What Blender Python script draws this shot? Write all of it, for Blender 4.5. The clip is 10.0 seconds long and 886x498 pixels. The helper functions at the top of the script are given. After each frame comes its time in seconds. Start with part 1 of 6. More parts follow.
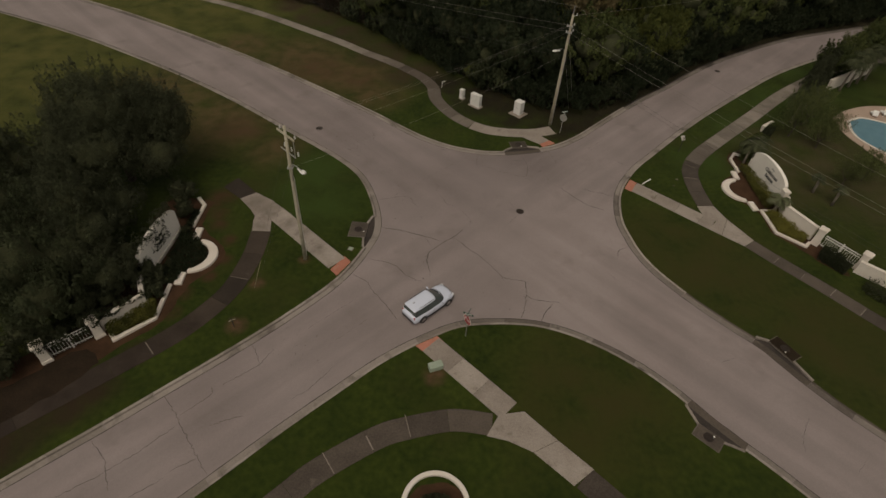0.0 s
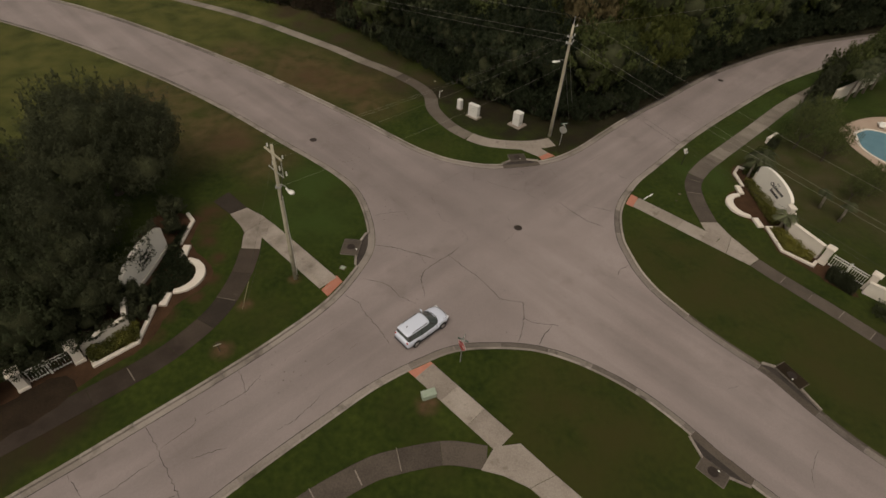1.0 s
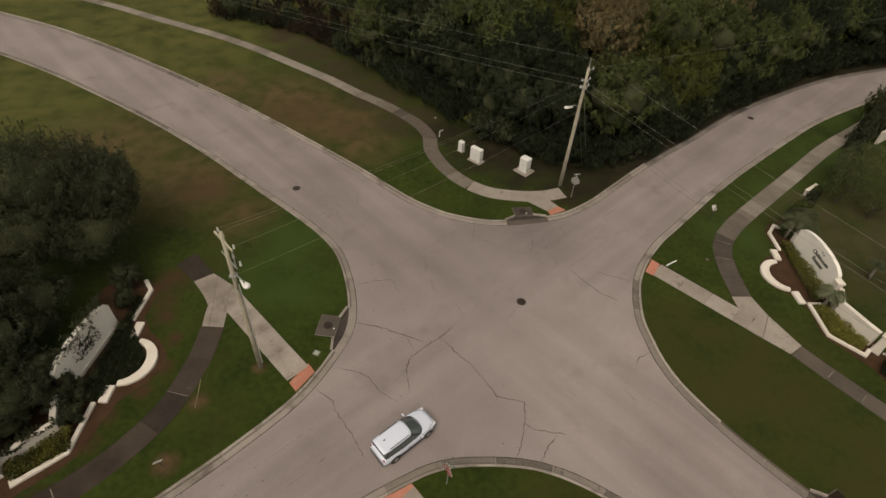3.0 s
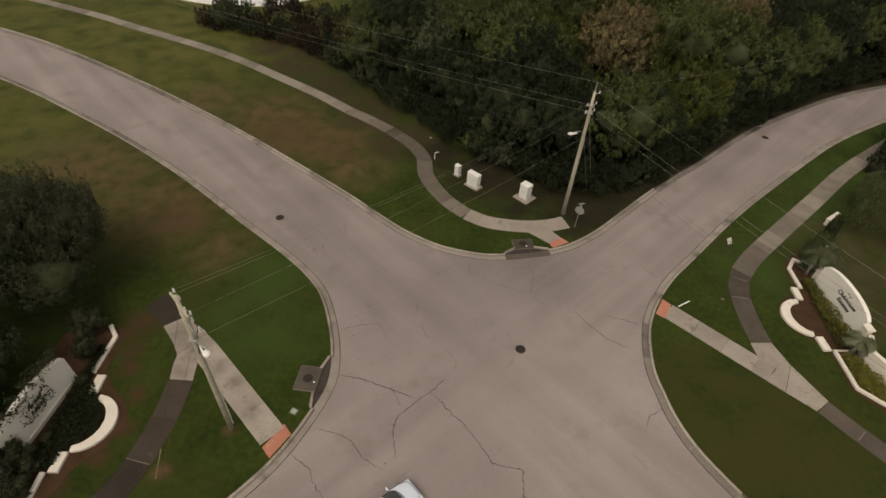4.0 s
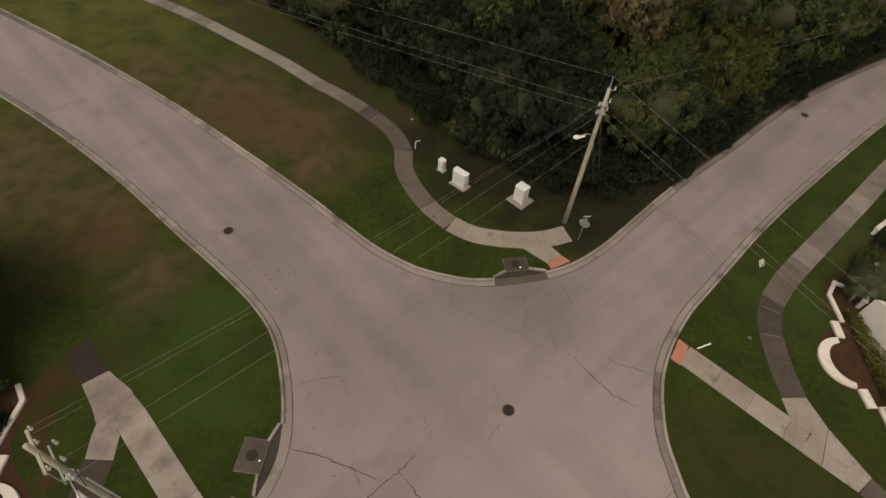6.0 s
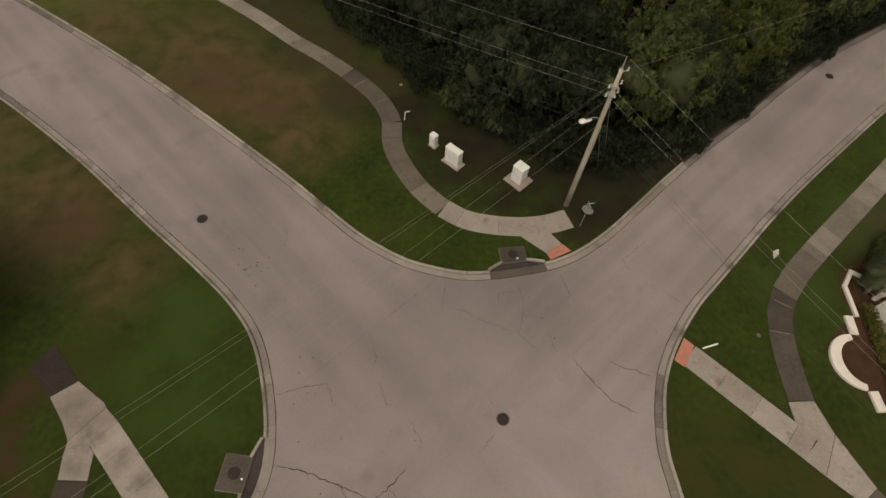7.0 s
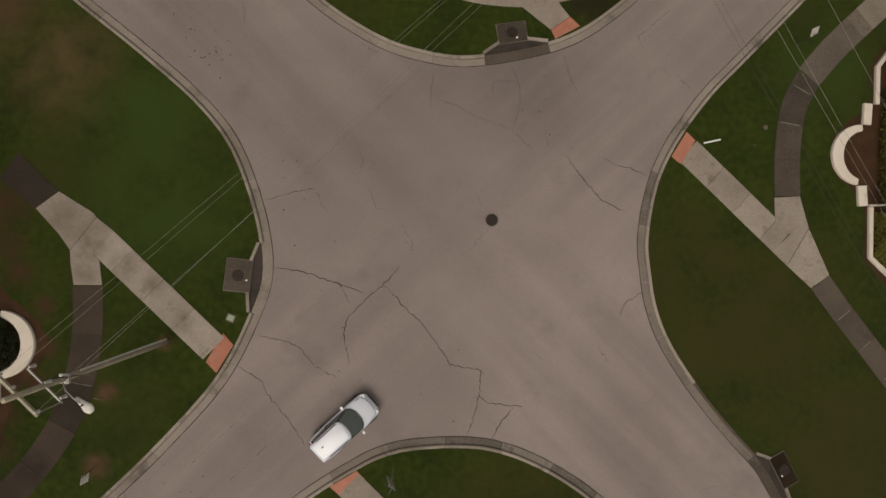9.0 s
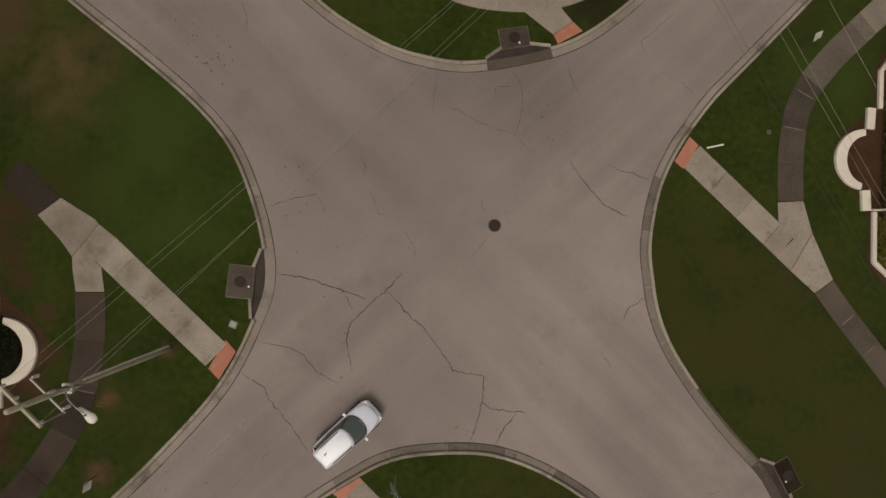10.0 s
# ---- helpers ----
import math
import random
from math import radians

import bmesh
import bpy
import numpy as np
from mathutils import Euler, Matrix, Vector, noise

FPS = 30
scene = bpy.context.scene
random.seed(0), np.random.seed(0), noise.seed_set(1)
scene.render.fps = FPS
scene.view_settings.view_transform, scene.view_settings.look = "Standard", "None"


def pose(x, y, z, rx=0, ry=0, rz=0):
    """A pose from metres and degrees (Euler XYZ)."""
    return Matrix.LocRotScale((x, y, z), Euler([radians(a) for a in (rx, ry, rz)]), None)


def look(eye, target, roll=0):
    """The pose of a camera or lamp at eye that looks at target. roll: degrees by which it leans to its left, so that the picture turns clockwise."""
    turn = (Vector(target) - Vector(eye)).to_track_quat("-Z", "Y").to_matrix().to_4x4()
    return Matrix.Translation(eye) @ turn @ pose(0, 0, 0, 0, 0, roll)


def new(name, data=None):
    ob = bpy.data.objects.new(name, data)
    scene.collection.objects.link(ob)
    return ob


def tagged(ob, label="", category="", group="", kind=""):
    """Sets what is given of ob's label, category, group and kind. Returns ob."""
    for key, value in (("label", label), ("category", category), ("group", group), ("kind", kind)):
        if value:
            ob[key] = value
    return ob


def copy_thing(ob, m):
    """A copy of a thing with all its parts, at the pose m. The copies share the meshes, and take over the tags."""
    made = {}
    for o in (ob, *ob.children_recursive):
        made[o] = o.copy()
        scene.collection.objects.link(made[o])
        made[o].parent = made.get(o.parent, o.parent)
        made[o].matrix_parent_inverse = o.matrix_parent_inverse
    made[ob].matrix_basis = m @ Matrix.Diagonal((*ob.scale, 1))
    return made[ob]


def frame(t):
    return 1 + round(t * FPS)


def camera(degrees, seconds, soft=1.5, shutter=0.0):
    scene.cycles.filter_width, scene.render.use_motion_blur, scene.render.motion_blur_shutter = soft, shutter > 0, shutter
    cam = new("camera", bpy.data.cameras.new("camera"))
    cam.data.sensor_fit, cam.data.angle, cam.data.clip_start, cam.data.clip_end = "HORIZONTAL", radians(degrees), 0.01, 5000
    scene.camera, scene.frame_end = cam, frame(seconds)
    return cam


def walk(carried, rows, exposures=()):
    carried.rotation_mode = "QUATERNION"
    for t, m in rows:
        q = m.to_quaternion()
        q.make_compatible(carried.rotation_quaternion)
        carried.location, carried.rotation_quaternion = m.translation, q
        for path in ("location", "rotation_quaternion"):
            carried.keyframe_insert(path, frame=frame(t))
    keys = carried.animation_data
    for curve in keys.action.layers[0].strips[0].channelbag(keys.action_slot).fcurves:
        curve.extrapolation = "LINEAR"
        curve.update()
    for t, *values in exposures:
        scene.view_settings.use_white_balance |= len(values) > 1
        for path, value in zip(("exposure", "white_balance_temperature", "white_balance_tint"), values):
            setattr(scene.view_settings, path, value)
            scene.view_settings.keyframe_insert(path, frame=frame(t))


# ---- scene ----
cam = camera(79.7, 10.0, soft=1.55)
PATH = [
    (0, (0.329, -1.021, 32.915), (0.37, 0.421, 31.53), 4.3),
    (0.5, (0.41, -0.231, 32.949), (0.452, 1.212, 31.566), 4.5),
    (1, (0.752, 1.138, 33.035), (0.79, 2.583, 31.652), 4.4),
    (1.5, (1.111, 3.008, 33.09), (1.143, 4.455, 31.709), 4.3),
    (2, (1.498, 5.194, 33.181), (1.515, 6.642, 31.802), 4.2),
    (2.5, (1.794, 7.479, 33.16), (1.797, 8.931, 31.785), 4.2),
    (4, (2.484, 14.814, 32.951), (2.472, 16.265, 31.575), 4.2),
    (4.5, (2.889, 17.361, 32.838), (2.875, 18.769, 31.418), 4.2),
    (5, (3.192, 20.05, 32.818), (3.179, 21.422, 31.363), 4.2),
    (5.5, (3.309, 22.889, 32.622), (3.315, 24.155, 31.073), 4.9),
    (5.7, (3.482, 24.003, 32.612), (3.484, 25.271, 31.065), 4.7),
    (6.8, (3.795, 29.716, 32.676), (3.817, 30.839, 31.021), 5.4),
    (7, (3.741, 30.727, 32.694), (3.775, 31.785, 30.997), 5.9),
    (7.5, (3.666, 32.845, 32.687), (3.728, 33.696, 30.878), 7.9),
    (8, (3.725, 34.779, 32.714), (3.811, 35.359, 30.802), 11.9),
    (8.5, (3.702, 36.172, 32.741), (3.812, 36.482, 30.769), 22.6),
    (9, (3.586, 36.819, 32.745), (3.718, 36.85, 30.749), 79.3),
    (9.5, (3.541, 36.981, 32.745), (3.67, 37.015, 30.75), 77.6),
    (10, (3.425, 37.17, 32.665), (3.556, 37.201, 30.669), 79.1),
]
EXPOSURES = [(0.0, -0.45, 7500, 9.5), (0.5, -0.26, 7500, 9.5), (1.0, -0.1, 7500, 9.5), (1.5, 0.06, 7500, 9.3), (2.0, 0.18, 7500, 9.0), (2.5, 0.23, 7500, 8.7), (4.5, 0.24, 7500, 7.8), (5.5, 0.17, 7500, 9.5), (7.5, 0.12, 7500, 9.5), (9.0, -0.14, 7500, 9.5), (10.0, -0.14, 7500, 9.5)]
walk(cam, [(t, look(eye, target, roll)) for t, eye, target, roll in PATH], EXPOSURES)

from mathutils.geometry import tessellate_polygon

# ---- light: an overcast afternoon ----
world = bpy.data.worlds.new("overcast")
scene.world = world
world.use_nodes = True
wn, wl = world.node_tree.nodes, world.node_tree.links
wn.clear()
sky = wn.new("ShaderNodeTexSky")
sky.sky_type = "NISHITA"
sky.sun_disc = False
sky.sun_elevation, sky.sun_rotation = radians(61), radians(204)
sky.air_density, sky.dust_density, sky.ozone_density = 1.0, 4.0, 0.6
grey = wn.new("ShaderNodeHueSaturation")
grey.inputs["Saturation"].default_value = 0.12
backg = wn.new("ShaderNodeBackground")
backg.inputs["Strength"].default_value = 0.109
wout = wn.new("ShaderNodeOutputWorld")
wl.new(sky.outputs["Color"], grey.inputs["Color"])
wl.new(grey.outputs["Color"], backg.inputs["Color"])
wl.new(backg.outputs["Background"], wout.inputs["Surface"])

sun_data = bpy.data.lights.new("sun", "SUN")
sun_data.energy, sun_data.angle, sun_data.color = 0.72, radians(40), (1.0, 0.9, 0.8)
sun = new("sun", sun_data)
sun.matrix_world = look((0, 0, 60), (13.6, 30.2, 0))


# ---- materials ----
def material(name, dark, light, rough=0.85, coarse=0.6, fine=8.0, bump=0.3, bump_size=40.0, metal=0.0, per_object=0.0, per_island=0.0, stain=None, stain_size=0.3, stain_at=0.58, bump_depth=0.02, spec=0.4):
    """A surface mottled at two scales between two colours, with relief and, where given, stains."""
    m = bpy.data.materials.new(name)
    m.use_nodes = True
    n, l = m.node_tree.nodes, m.node_tree.links
    p = n["Principled BSDF"]
    p.inputs["Roughness"].default_value = rough
    p.inputs["Metallic"].default_value = metal
    p.inputs["Specular IOR Level"].default_value = spec
    geo = n.new("ShaderNodeNewGeometry")
    big, small = n.new("ShaderNodeTexNoise"), n.new("ShaderNodeTexNoise")
    big.inputs["Scale"].default_value, big.inputs["Detail"].default_value = coarse, 5
    small.inputs["Scale"].default_value, small.inputs["Detail"].default_value = fine, 4
    l.new(geo.outputs["Position"], big.inputs["Vector"])
    l.new(geo.outputs["Position"], small.inputs["Vector"])
    add = n.new("ShaderNodeMath")
    add.operation = "MULTIPLY_ADD"
    l.new(small.outputs["Fac"], add.inputs[0])
    add.inputs[1].default_value = 0.5
    half = n.new("ShaderNodeMath")
    half.operation = "MULTIPLY"
    half.inputs[1].default_value = 0.5
    l.new(big.outputs["Fac"], half.inputs[0])
    l.new(half.outputs[0], add.inputs[2])
    value = add.outputs[0]
    for amount, source in ((per_object, "object"), (per_island, "island")):
        if amount:
            if source == "object":
                info = n.new("ShaderNodeObjectInfo")
                rnd = info.outputs["Random"]
            else:
                rnd = geo.outputs["Random Per Island"]
            shift = n.new("ShaderNodeMath")
            shift.operation = "MULTIPLY_ADD"
            shift.inputs[1].default_value = amount
            l.new(rnd, shift.inputs[0])
            back = n.new("ShaderNodeMath")
            back.operation = "SUBTRACT"
            back.inputs[1].default_value = amount / 2
            l.new(value, back.inputs[0])
            l.new(back.outputs[0], shift.inputs[2])
            value = shift.outputs[0]
    ramp = n.new("ShaderNodeValToRGB")
    ramp.color_ramp.elements[0].position, ramp.color_ramp.elements[0].color = 0.3, (*dark, 1)
    ramp.color_ramp.elements[1].position, ramp.color_ramp.elements[1].color = 0.7, (*light, 1)
    l.new(value, ramp.inputs["Fac"])
    colour = ramp.outputs["Color"]
    if stain:
        blot = n.new("ShaderNodeTexNoise")
        blot.inputs["Scale"].default_value, blot.inputs["Detail"].default_value = stain_size, 6
        blot.inputs["Roughness"].default_value = 0.62
        l.new(geo.outputs["Position"], blot.inputs["Vector"])
        edge = n.new("ShaderNodeMapRange")
        edge.inputs["From Min"].default_value, edge.inputs["From Max"].default_value = stain_at, stain_at + 0.14
        l.new(blot.outputs["Fac"], edge.inputs["Value"])
        mix = n.new("ShaderNodeMix")
        mix.data_type = "RGBA"
        l.new(edge.outputs["Result"], mix.inputs["Factor"])
        l.new(colour, mix.inputs["A"])
        mix.inputs["B"].default_value = (*stain, 1)
        colour = mix.outputs["Result"]
    l.new(colour, p.inputs["Base Color"])
    if bump:
        relief = n.new("ShaderNodeTexNoise")
        relief.inputs["Scale"].default_value, relief.inputs["Detail"].default_value = bump_size, 3
        l.new(geo.outputs["Position"], relief.inputs["Vector"])
        b = n.new("ShaderNodeBump")
        b.inputs["Strength"].default_value, b.inputs["Distance"].default_value = bump, bump_depth
        l.new(relief.outputs["Fac"], b.inputs["Height"])
        l.new(b.outputs["Normal"], p.inputs["Normal"])
    return m


def patches(m, spots, colour, blur=0.35, noise_scale=0.25, size=5.0):
    """Adds worn patches of another colour round the given places (x, y, radius) to a ground material."""
    n, l = m.node_tree.nodes, m.node_tree.links
    p = n["Principled BSDF"]
    old = p.inputs["Base Color"].links[0].from_socket
    geo = n.new("ShaderNodeNewGeometry")
    wob = n.new("ShaderNodeTexNoise")
    wob.inputs["Scale"].default_value, wob.inputs["Detail"].default_value = noise_scale, 6
    l.new(geo.outputs["Position"], wob.inputs["Vector"])
    total = None
    for x, y, r in spots:
        d = n.new("ShaderNodeVectorMath")
        d.operation = "DISTANCE"
        d.inputs[1].default_value = (x, y, 0)
        l.new(geo.outputs["Position"], d.inputs[0])
        f = n.new("ShaderNodeMapRange")
        f.interpolation_type = "SMOOTHSTEP"
        f.inputs["From Min"].default_value, f.inputs["From Max"].default_value = r * 1.25, r * (1 - blur)
        l.new(d.outputs["Value"], f.inputs["Value"])
        if total is None:
            total = f.outputs["Result"]
        else:
            mx = n.new("ShaderNodeMath")
            mx.operation = "MAXIMUM"
            l.new(total, mx.inputs[0])
            l.new(f.outputs["Result"], mx.inputs[1])
            total = mx.outputs[0]
    shape = n.new("ShaderNodeMapRange")
    shape.inputs["From Min"].default_value, shape.inputs["From Max"].default_value = 0.22, 0.62
    l.new(wob.outputs["Fac"], shape.inputs["Value"])
    both = n.new("ShaderNodeMath")
    both.operation = "MULTIPLY"
    l.new(total, both.inputs[0])
    l.new(shape.outputs["Result"], both.inputs[1])
    mix = n.new("ShaderNodeMix")
    mix.data_type = "RGBA"
    l.new(both.outputs[0], mix.inputs["Factor"])
    l.new(old, mix.inputs["A"])
    mix.inputs["B"].default_value = (*colour, 1)
    l.new(mix.outputs["Result"], p.inputs["Base Color"])


def plain(name, colour, rough=0.5, metal=0.0, coat=0.0):
    m = bpy.data.materials.new(name)
    m.use_nodes = True
    p = m.node_tree.nodes["Principled BSDF"]
    p.inputs["Base Color"].default_value = (*colour, 1)
    p.inputs["Roughness"].default_value, p.inputs["Metallic"].default_value = rough, metal
    p.inputs["Coat Weight"].default_value = coat
    return m


ASPHALT = material("aged_asphalt", (0.174, 0.142, 0.133), (0.287, 0.240, 0.230), 0.86, 0.13, 26.0, 0.35, 90.0, stain=(0.198, 0.162, 0.152), stain_size=0.22, stain_at=0.56, bump_depth=0.008, spec=0.3)


def streaks(m, angles, amount=0.22, across=0.55, along=0.035):
    """Long faint bands of wear along the given directions, in degrees."""
    n, l = m.node_tree.nodes, m.node_tree.links
    p = n["Principled BSDF"]
    geo = n.new("ShaderNodeNewGeometry")
    for a in angles:
        old = p.inputs["Base Color"].links[0].from_socket
        mp = n.new("ShaderNodeMapping")
        mp.inputs["Rotation"].default_value = (0, 0, radians(-a))
        sc = n.new("ShaderNodeVectorMath")
        sc.operation = "MULTIPLY"
        sc.inputs[1].default_value = (along, across, 1)
        tex = n.new("ShaderNodeTexNoise")
        tex.inputs["Scale"].default_value, tex.inputs["Detail"].default_value = 1.0, 5
        l.new(geo.outputs["Position"], mp.inputs["Vector"])
        l.new(mp.outputs["Vector"], sc.inputs[0])
        l.new(sc.outputs["Vector"], tex.inputs["Vector"])
        rng = n.new("ShaderNodeMapRange")
        rng.inputs["From Min"].default_value, rng.inputs["From Max"].default_value = 0.3, 0.7
        rng.inputs["To Min"].default_value, rng.inputs["To Max"].default_value = 1 - amount / 2, 1 + amount / 2
        l.new(tex.outputs["Fac"], rng.inputs["Value"])
        # each arm of the crossing carries only the wear that runs along it
        along_arm, across_arm = n.new("ShaderNodeVectorMath"), n.new("ShaderNodeVectorMath")
        away = n.new("ShaderNodeVectorMath")
        away.operation = "SUBTRACT"
        away.inputs[1].default_value = (6.0, 38.0, 0.0)
        l.new(geo.outputs["Position"], away.inputs[0])
        lengths = []
        for node, turn in ((along_arm, a), (across_arm, a + 90)):
            node.operation = "DOT_PRODUCT"
            node.inputs[1].default_value = (math.cos(radians(turn)), math.sin(radians(turn)), 0.0)
            l.new(away.outputs["Vector"], node.inputs[0])
            size = n.new("ShaderNodeMath")
            size.operation = "ABSOLUTE"
            l.new(node.outputs["Value"], size.inputs[0])
            lengths.append(size)
        lead = n.new("ShaderNodeMath")
        lead.operation = "SUBTRACT"
        l.new(lengths[0].outputs[0], lead.inputs[0])
        l.new(lengths[1].outputs[0], lead.inputs[1])
        weight = n.new("ShaderNodeMapRange")
        weight.inputs["From Min"].default_value, weight.inputs["From Max"].default_value = -3.0, 9.0
        l.new(lead.outputs[0], weight.inputs["Value"])
        blend = n.new("ShaderNodeMix")
        blend.inputs["A"].default_value = 1.0
        l.new(weight.outputs["Result"], blend.inputs["Factor"])
        l.new(rng.outputs["Result"], blend.inputs["B"])
        mul = n.new("ShaderNodeVectorMath")
        mul.operation = "SCALE"
        l.new(old, mul.inputs[0])
        l.new(blend.outputs["Result"], mul.inputs["Scale"])
        l.new(mul.outputs["Vector"], p.inputs["Base Color"])


streaks(ASPHALT, (45, -43), 0.26)


def tone_zones(m, zones):
    """Broad stretches made lighter or darker: (x, y, radius, share lighter or darker)."""
    n, l = m.node_tree.nodes, m.node_tree.links
    p = n["Principled BSDF"]
    geo = n.new("ShaderNodeNewGeometry")
    wob = n.new("ShaderNodeTexNoise")
    wob.inputs["Scale"].default_value, wob.inputs["Detail"].default_value = 0.12, 4
    spread = n.new("ShaderNodeVectorMath")
    spread.operation = "MULTIPLY_ADD"
    spread.inputs[1].default_value = (9.0, 9.0, 0.0)
    l.new(geo.outputs["Position"], wob.inputs["Vector"])
    l.new(wob.outputs["Color"], spread.inputs[0])
    l.new(geo.outputs["Position"], spread.inputs[2])
    for x, y, r, share in zones:
        old = p.inputs["Base Color"].links[0].from_socket
        d = n.new("ShaderNodeVectorMath")
        d.operation = "DISTANCE"
        d.inputs[1].default_value = (x + 4.5, y + 4.5, ROAD_Z)
        l.new(spread.outputs["Vector"], d.inputs[0])
        f = n.new("ShaderNodeMapRange")
        f.interpolation_type = "SMOOTHSTEP"
        f.inputs["From Min"].default_value, f.inputs["From Max"].default_value = r, 0.0
        f.inputs["To Min"].default_value, f.inputs["To Max"].default_value = 1.0, 1.0 + share
        l.new(d.outputs["Value"], f.inputs["Value"])
        mul = n.new("ShaderNodeVectorMath")
        mul.operation = "SCALE"
        l.new(old, mul.inputs[0])
        l.new(f.outputs["Result"], mul.inputs["Scale"])
        l.new(mul.outputs["Vector"], p.inputs["Base Color"])


ROAD_Z, KERB_TOP = -0.10, 0.03
tone_zones(ASPHALT, [(16, 31, 17, 0.16), (7, 47, 11, -0.17), (-6, 52, 16, -0.10), (12, 38, 9, 0.08), (0, 27, 8, 0.05)])
GRASS = material("lawn_grass", (0.0120, 0.0212, 0.0028), (0.0445, 0.0595, 0.0088), 0.95, 0.30, 2.2, 0.9, 26.0, stain=(0.036, 0.041, 0.0085), stain_size=0.09, stain_at=0.52, bump_depth=0.06, spec=0.15)
patches(GRASS, [(-60, 62, 30), (-45, 84, 26), (-34, 98, 22), (-80, 100, 40)], (0.086, 0.083, 0.022), 0.7, 0.3)
patches(GRASS, [(-25, 52, 8), (-17, 47, 4), (-34, 57, 10), (-11, 66, 7), (-19, 70, 8), (-8, 61, 5), (-14, 65, 6), (-28, 73, 5)], (0.088, 0.062, 0.027), 0.85, 0.6)
patches(GRASS, [(46, 64.5, 7), (38, 57, 5), (30, 50, 4), (-11, 40, 6), (-12, 44, 5), (56, 74, 8)], (0.036, 0.058, 0.011), 0.8, 0.3)
patches(GRASS, [(-20.5, 20.6, 1.2), (-22.5, 17.0, 2.0), (-25.5, 14.0, 2.5), (-29, 10.5, 3)], (0.034, 0.022, 0.012), 0.6, 0.5)
patches(GRASS, [(-14.17, 23.6, 0.95), (-13.8, 27.9, 0.75), (-10.6, 31.0, 0.6), (1.0, 20.1, 0.95), (-17.2, 52.5, 0.8)], (0.115, 0.064, 0.038), 0.8, 1.3)
patches(GRASS, [(26, 33, 9), (33, 25, 8), (12, 19, 8), (22, 36, 6)], (0.042, 0.039, 0.010), 0.8, 0.3)
patches(GRASS, [(43, 48, 9), (40, 55, 5), (50, 44, 9), (47, 55, 6)], (0.058, 0.049, 0.022), 0.8, 0.5)
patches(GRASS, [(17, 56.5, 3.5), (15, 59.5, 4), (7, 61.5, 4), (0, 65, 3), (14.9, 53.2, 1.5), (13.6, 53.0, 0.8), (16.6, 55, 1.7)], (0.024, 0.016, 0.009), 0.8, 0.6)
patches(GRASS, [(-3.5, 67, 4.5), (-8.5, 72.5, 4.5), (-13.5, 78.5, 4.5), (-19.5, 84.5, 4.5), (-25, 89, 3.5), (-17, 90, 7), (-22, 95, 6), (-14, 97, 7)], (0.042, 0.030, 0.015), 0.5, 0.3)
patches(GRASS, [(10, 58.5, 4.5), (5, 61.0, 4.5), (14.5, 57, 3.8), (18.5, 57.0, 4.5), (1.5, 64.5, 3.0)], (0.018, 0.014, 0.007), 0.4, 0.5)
patches(GRASS, [(-16.5, 67, 5), (-22, 51, 3.5), (-11, 65, 3.5)], (0.078, 0.048, 0.023), 0.8, 0.45)
patches(GRASS, [(-20.0, 38.5, 1.7), (-19.7, 36.4, 1.2), (-19.2, 34.8, 1.0), (-17.6, 32.8, 0.9), (-17.2, 30.5, 0.8), (-17.9, 28.5, 0.8), (-19.2, 26.5, 0.9), (-19.4, 24.5, 0.9)], (0.060, 0.032, 0.016), 0.8, 0.7)
patches(GRASS, [(-19.0, 22.6, 0.8), (-20.2, 21.2, 1.0), (-21.6, 17.9, 1.6), (-23.4, 15.8, 1.8), (-25.6, 13.6, 2.0)], (0.032, 0.020, 0.011), 0.8, 0.6)
MULCH = material("brown_mulch", (0.030, 0.017, 0.010), (0.095, 0.050, 0.028), 0.95, 0.9, 22.0, 1.0, 50.0, bump_depth=0.04, spec=0.1)
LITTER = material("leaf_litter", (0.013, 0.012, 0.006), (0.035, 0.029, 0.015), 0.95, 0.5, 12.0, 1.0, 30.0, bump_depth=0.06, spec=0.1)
LITTER_BROWN = material("brown_leaf_litter", (0.014, 0.010, 0.006), (0.042, 0.028, 0.018), 0.95, 0.7, 14.0, 1.0, 40.0, bump_depth=0.03, spec=0.1)
CONCRETE = material("pale_concrete", (0.21, 0.174, 0.146), (0.345, 0.297, 0.256), 0.85, 0.7, 12.0, 0.25, 60.0, per_object=0.25, stain=(0.172, 0.140, 0.115), stain_size=0.9, stain_at=0.58, bump_depth=0.006)
DUSTY = material("dusty_concrete", (0.13, 0.108, 0.088), (0.25, 0.215, 0.18), 0.9, 0.7, 10.0, 0.25, 60.0, per_object=0.3)
patches(CONCRETE, [(-15.2, 36.8, 1.5), (-16.8, 38.2, 1.2), (-13.2, 35.4, 1.0), (-11.4, 34.4, 0.8), (-15.4, 35.0, 0.8), (-9.6, 32.3, 0.7)], (0.165, 0.137, 0.112), 0.9, 1.6)
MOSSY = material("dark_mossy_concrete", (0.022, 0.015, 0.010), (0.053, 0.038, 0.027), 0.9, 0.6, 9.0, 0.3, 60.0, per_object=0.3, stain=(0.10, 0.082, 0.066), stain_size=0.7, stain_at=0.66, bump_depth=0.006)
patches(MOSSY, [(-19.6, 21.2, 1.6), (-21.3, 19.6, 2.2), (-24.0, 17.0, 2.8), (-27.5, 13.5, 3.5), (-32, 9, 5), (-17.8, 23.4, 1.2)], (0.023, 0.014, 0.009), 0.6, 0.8)
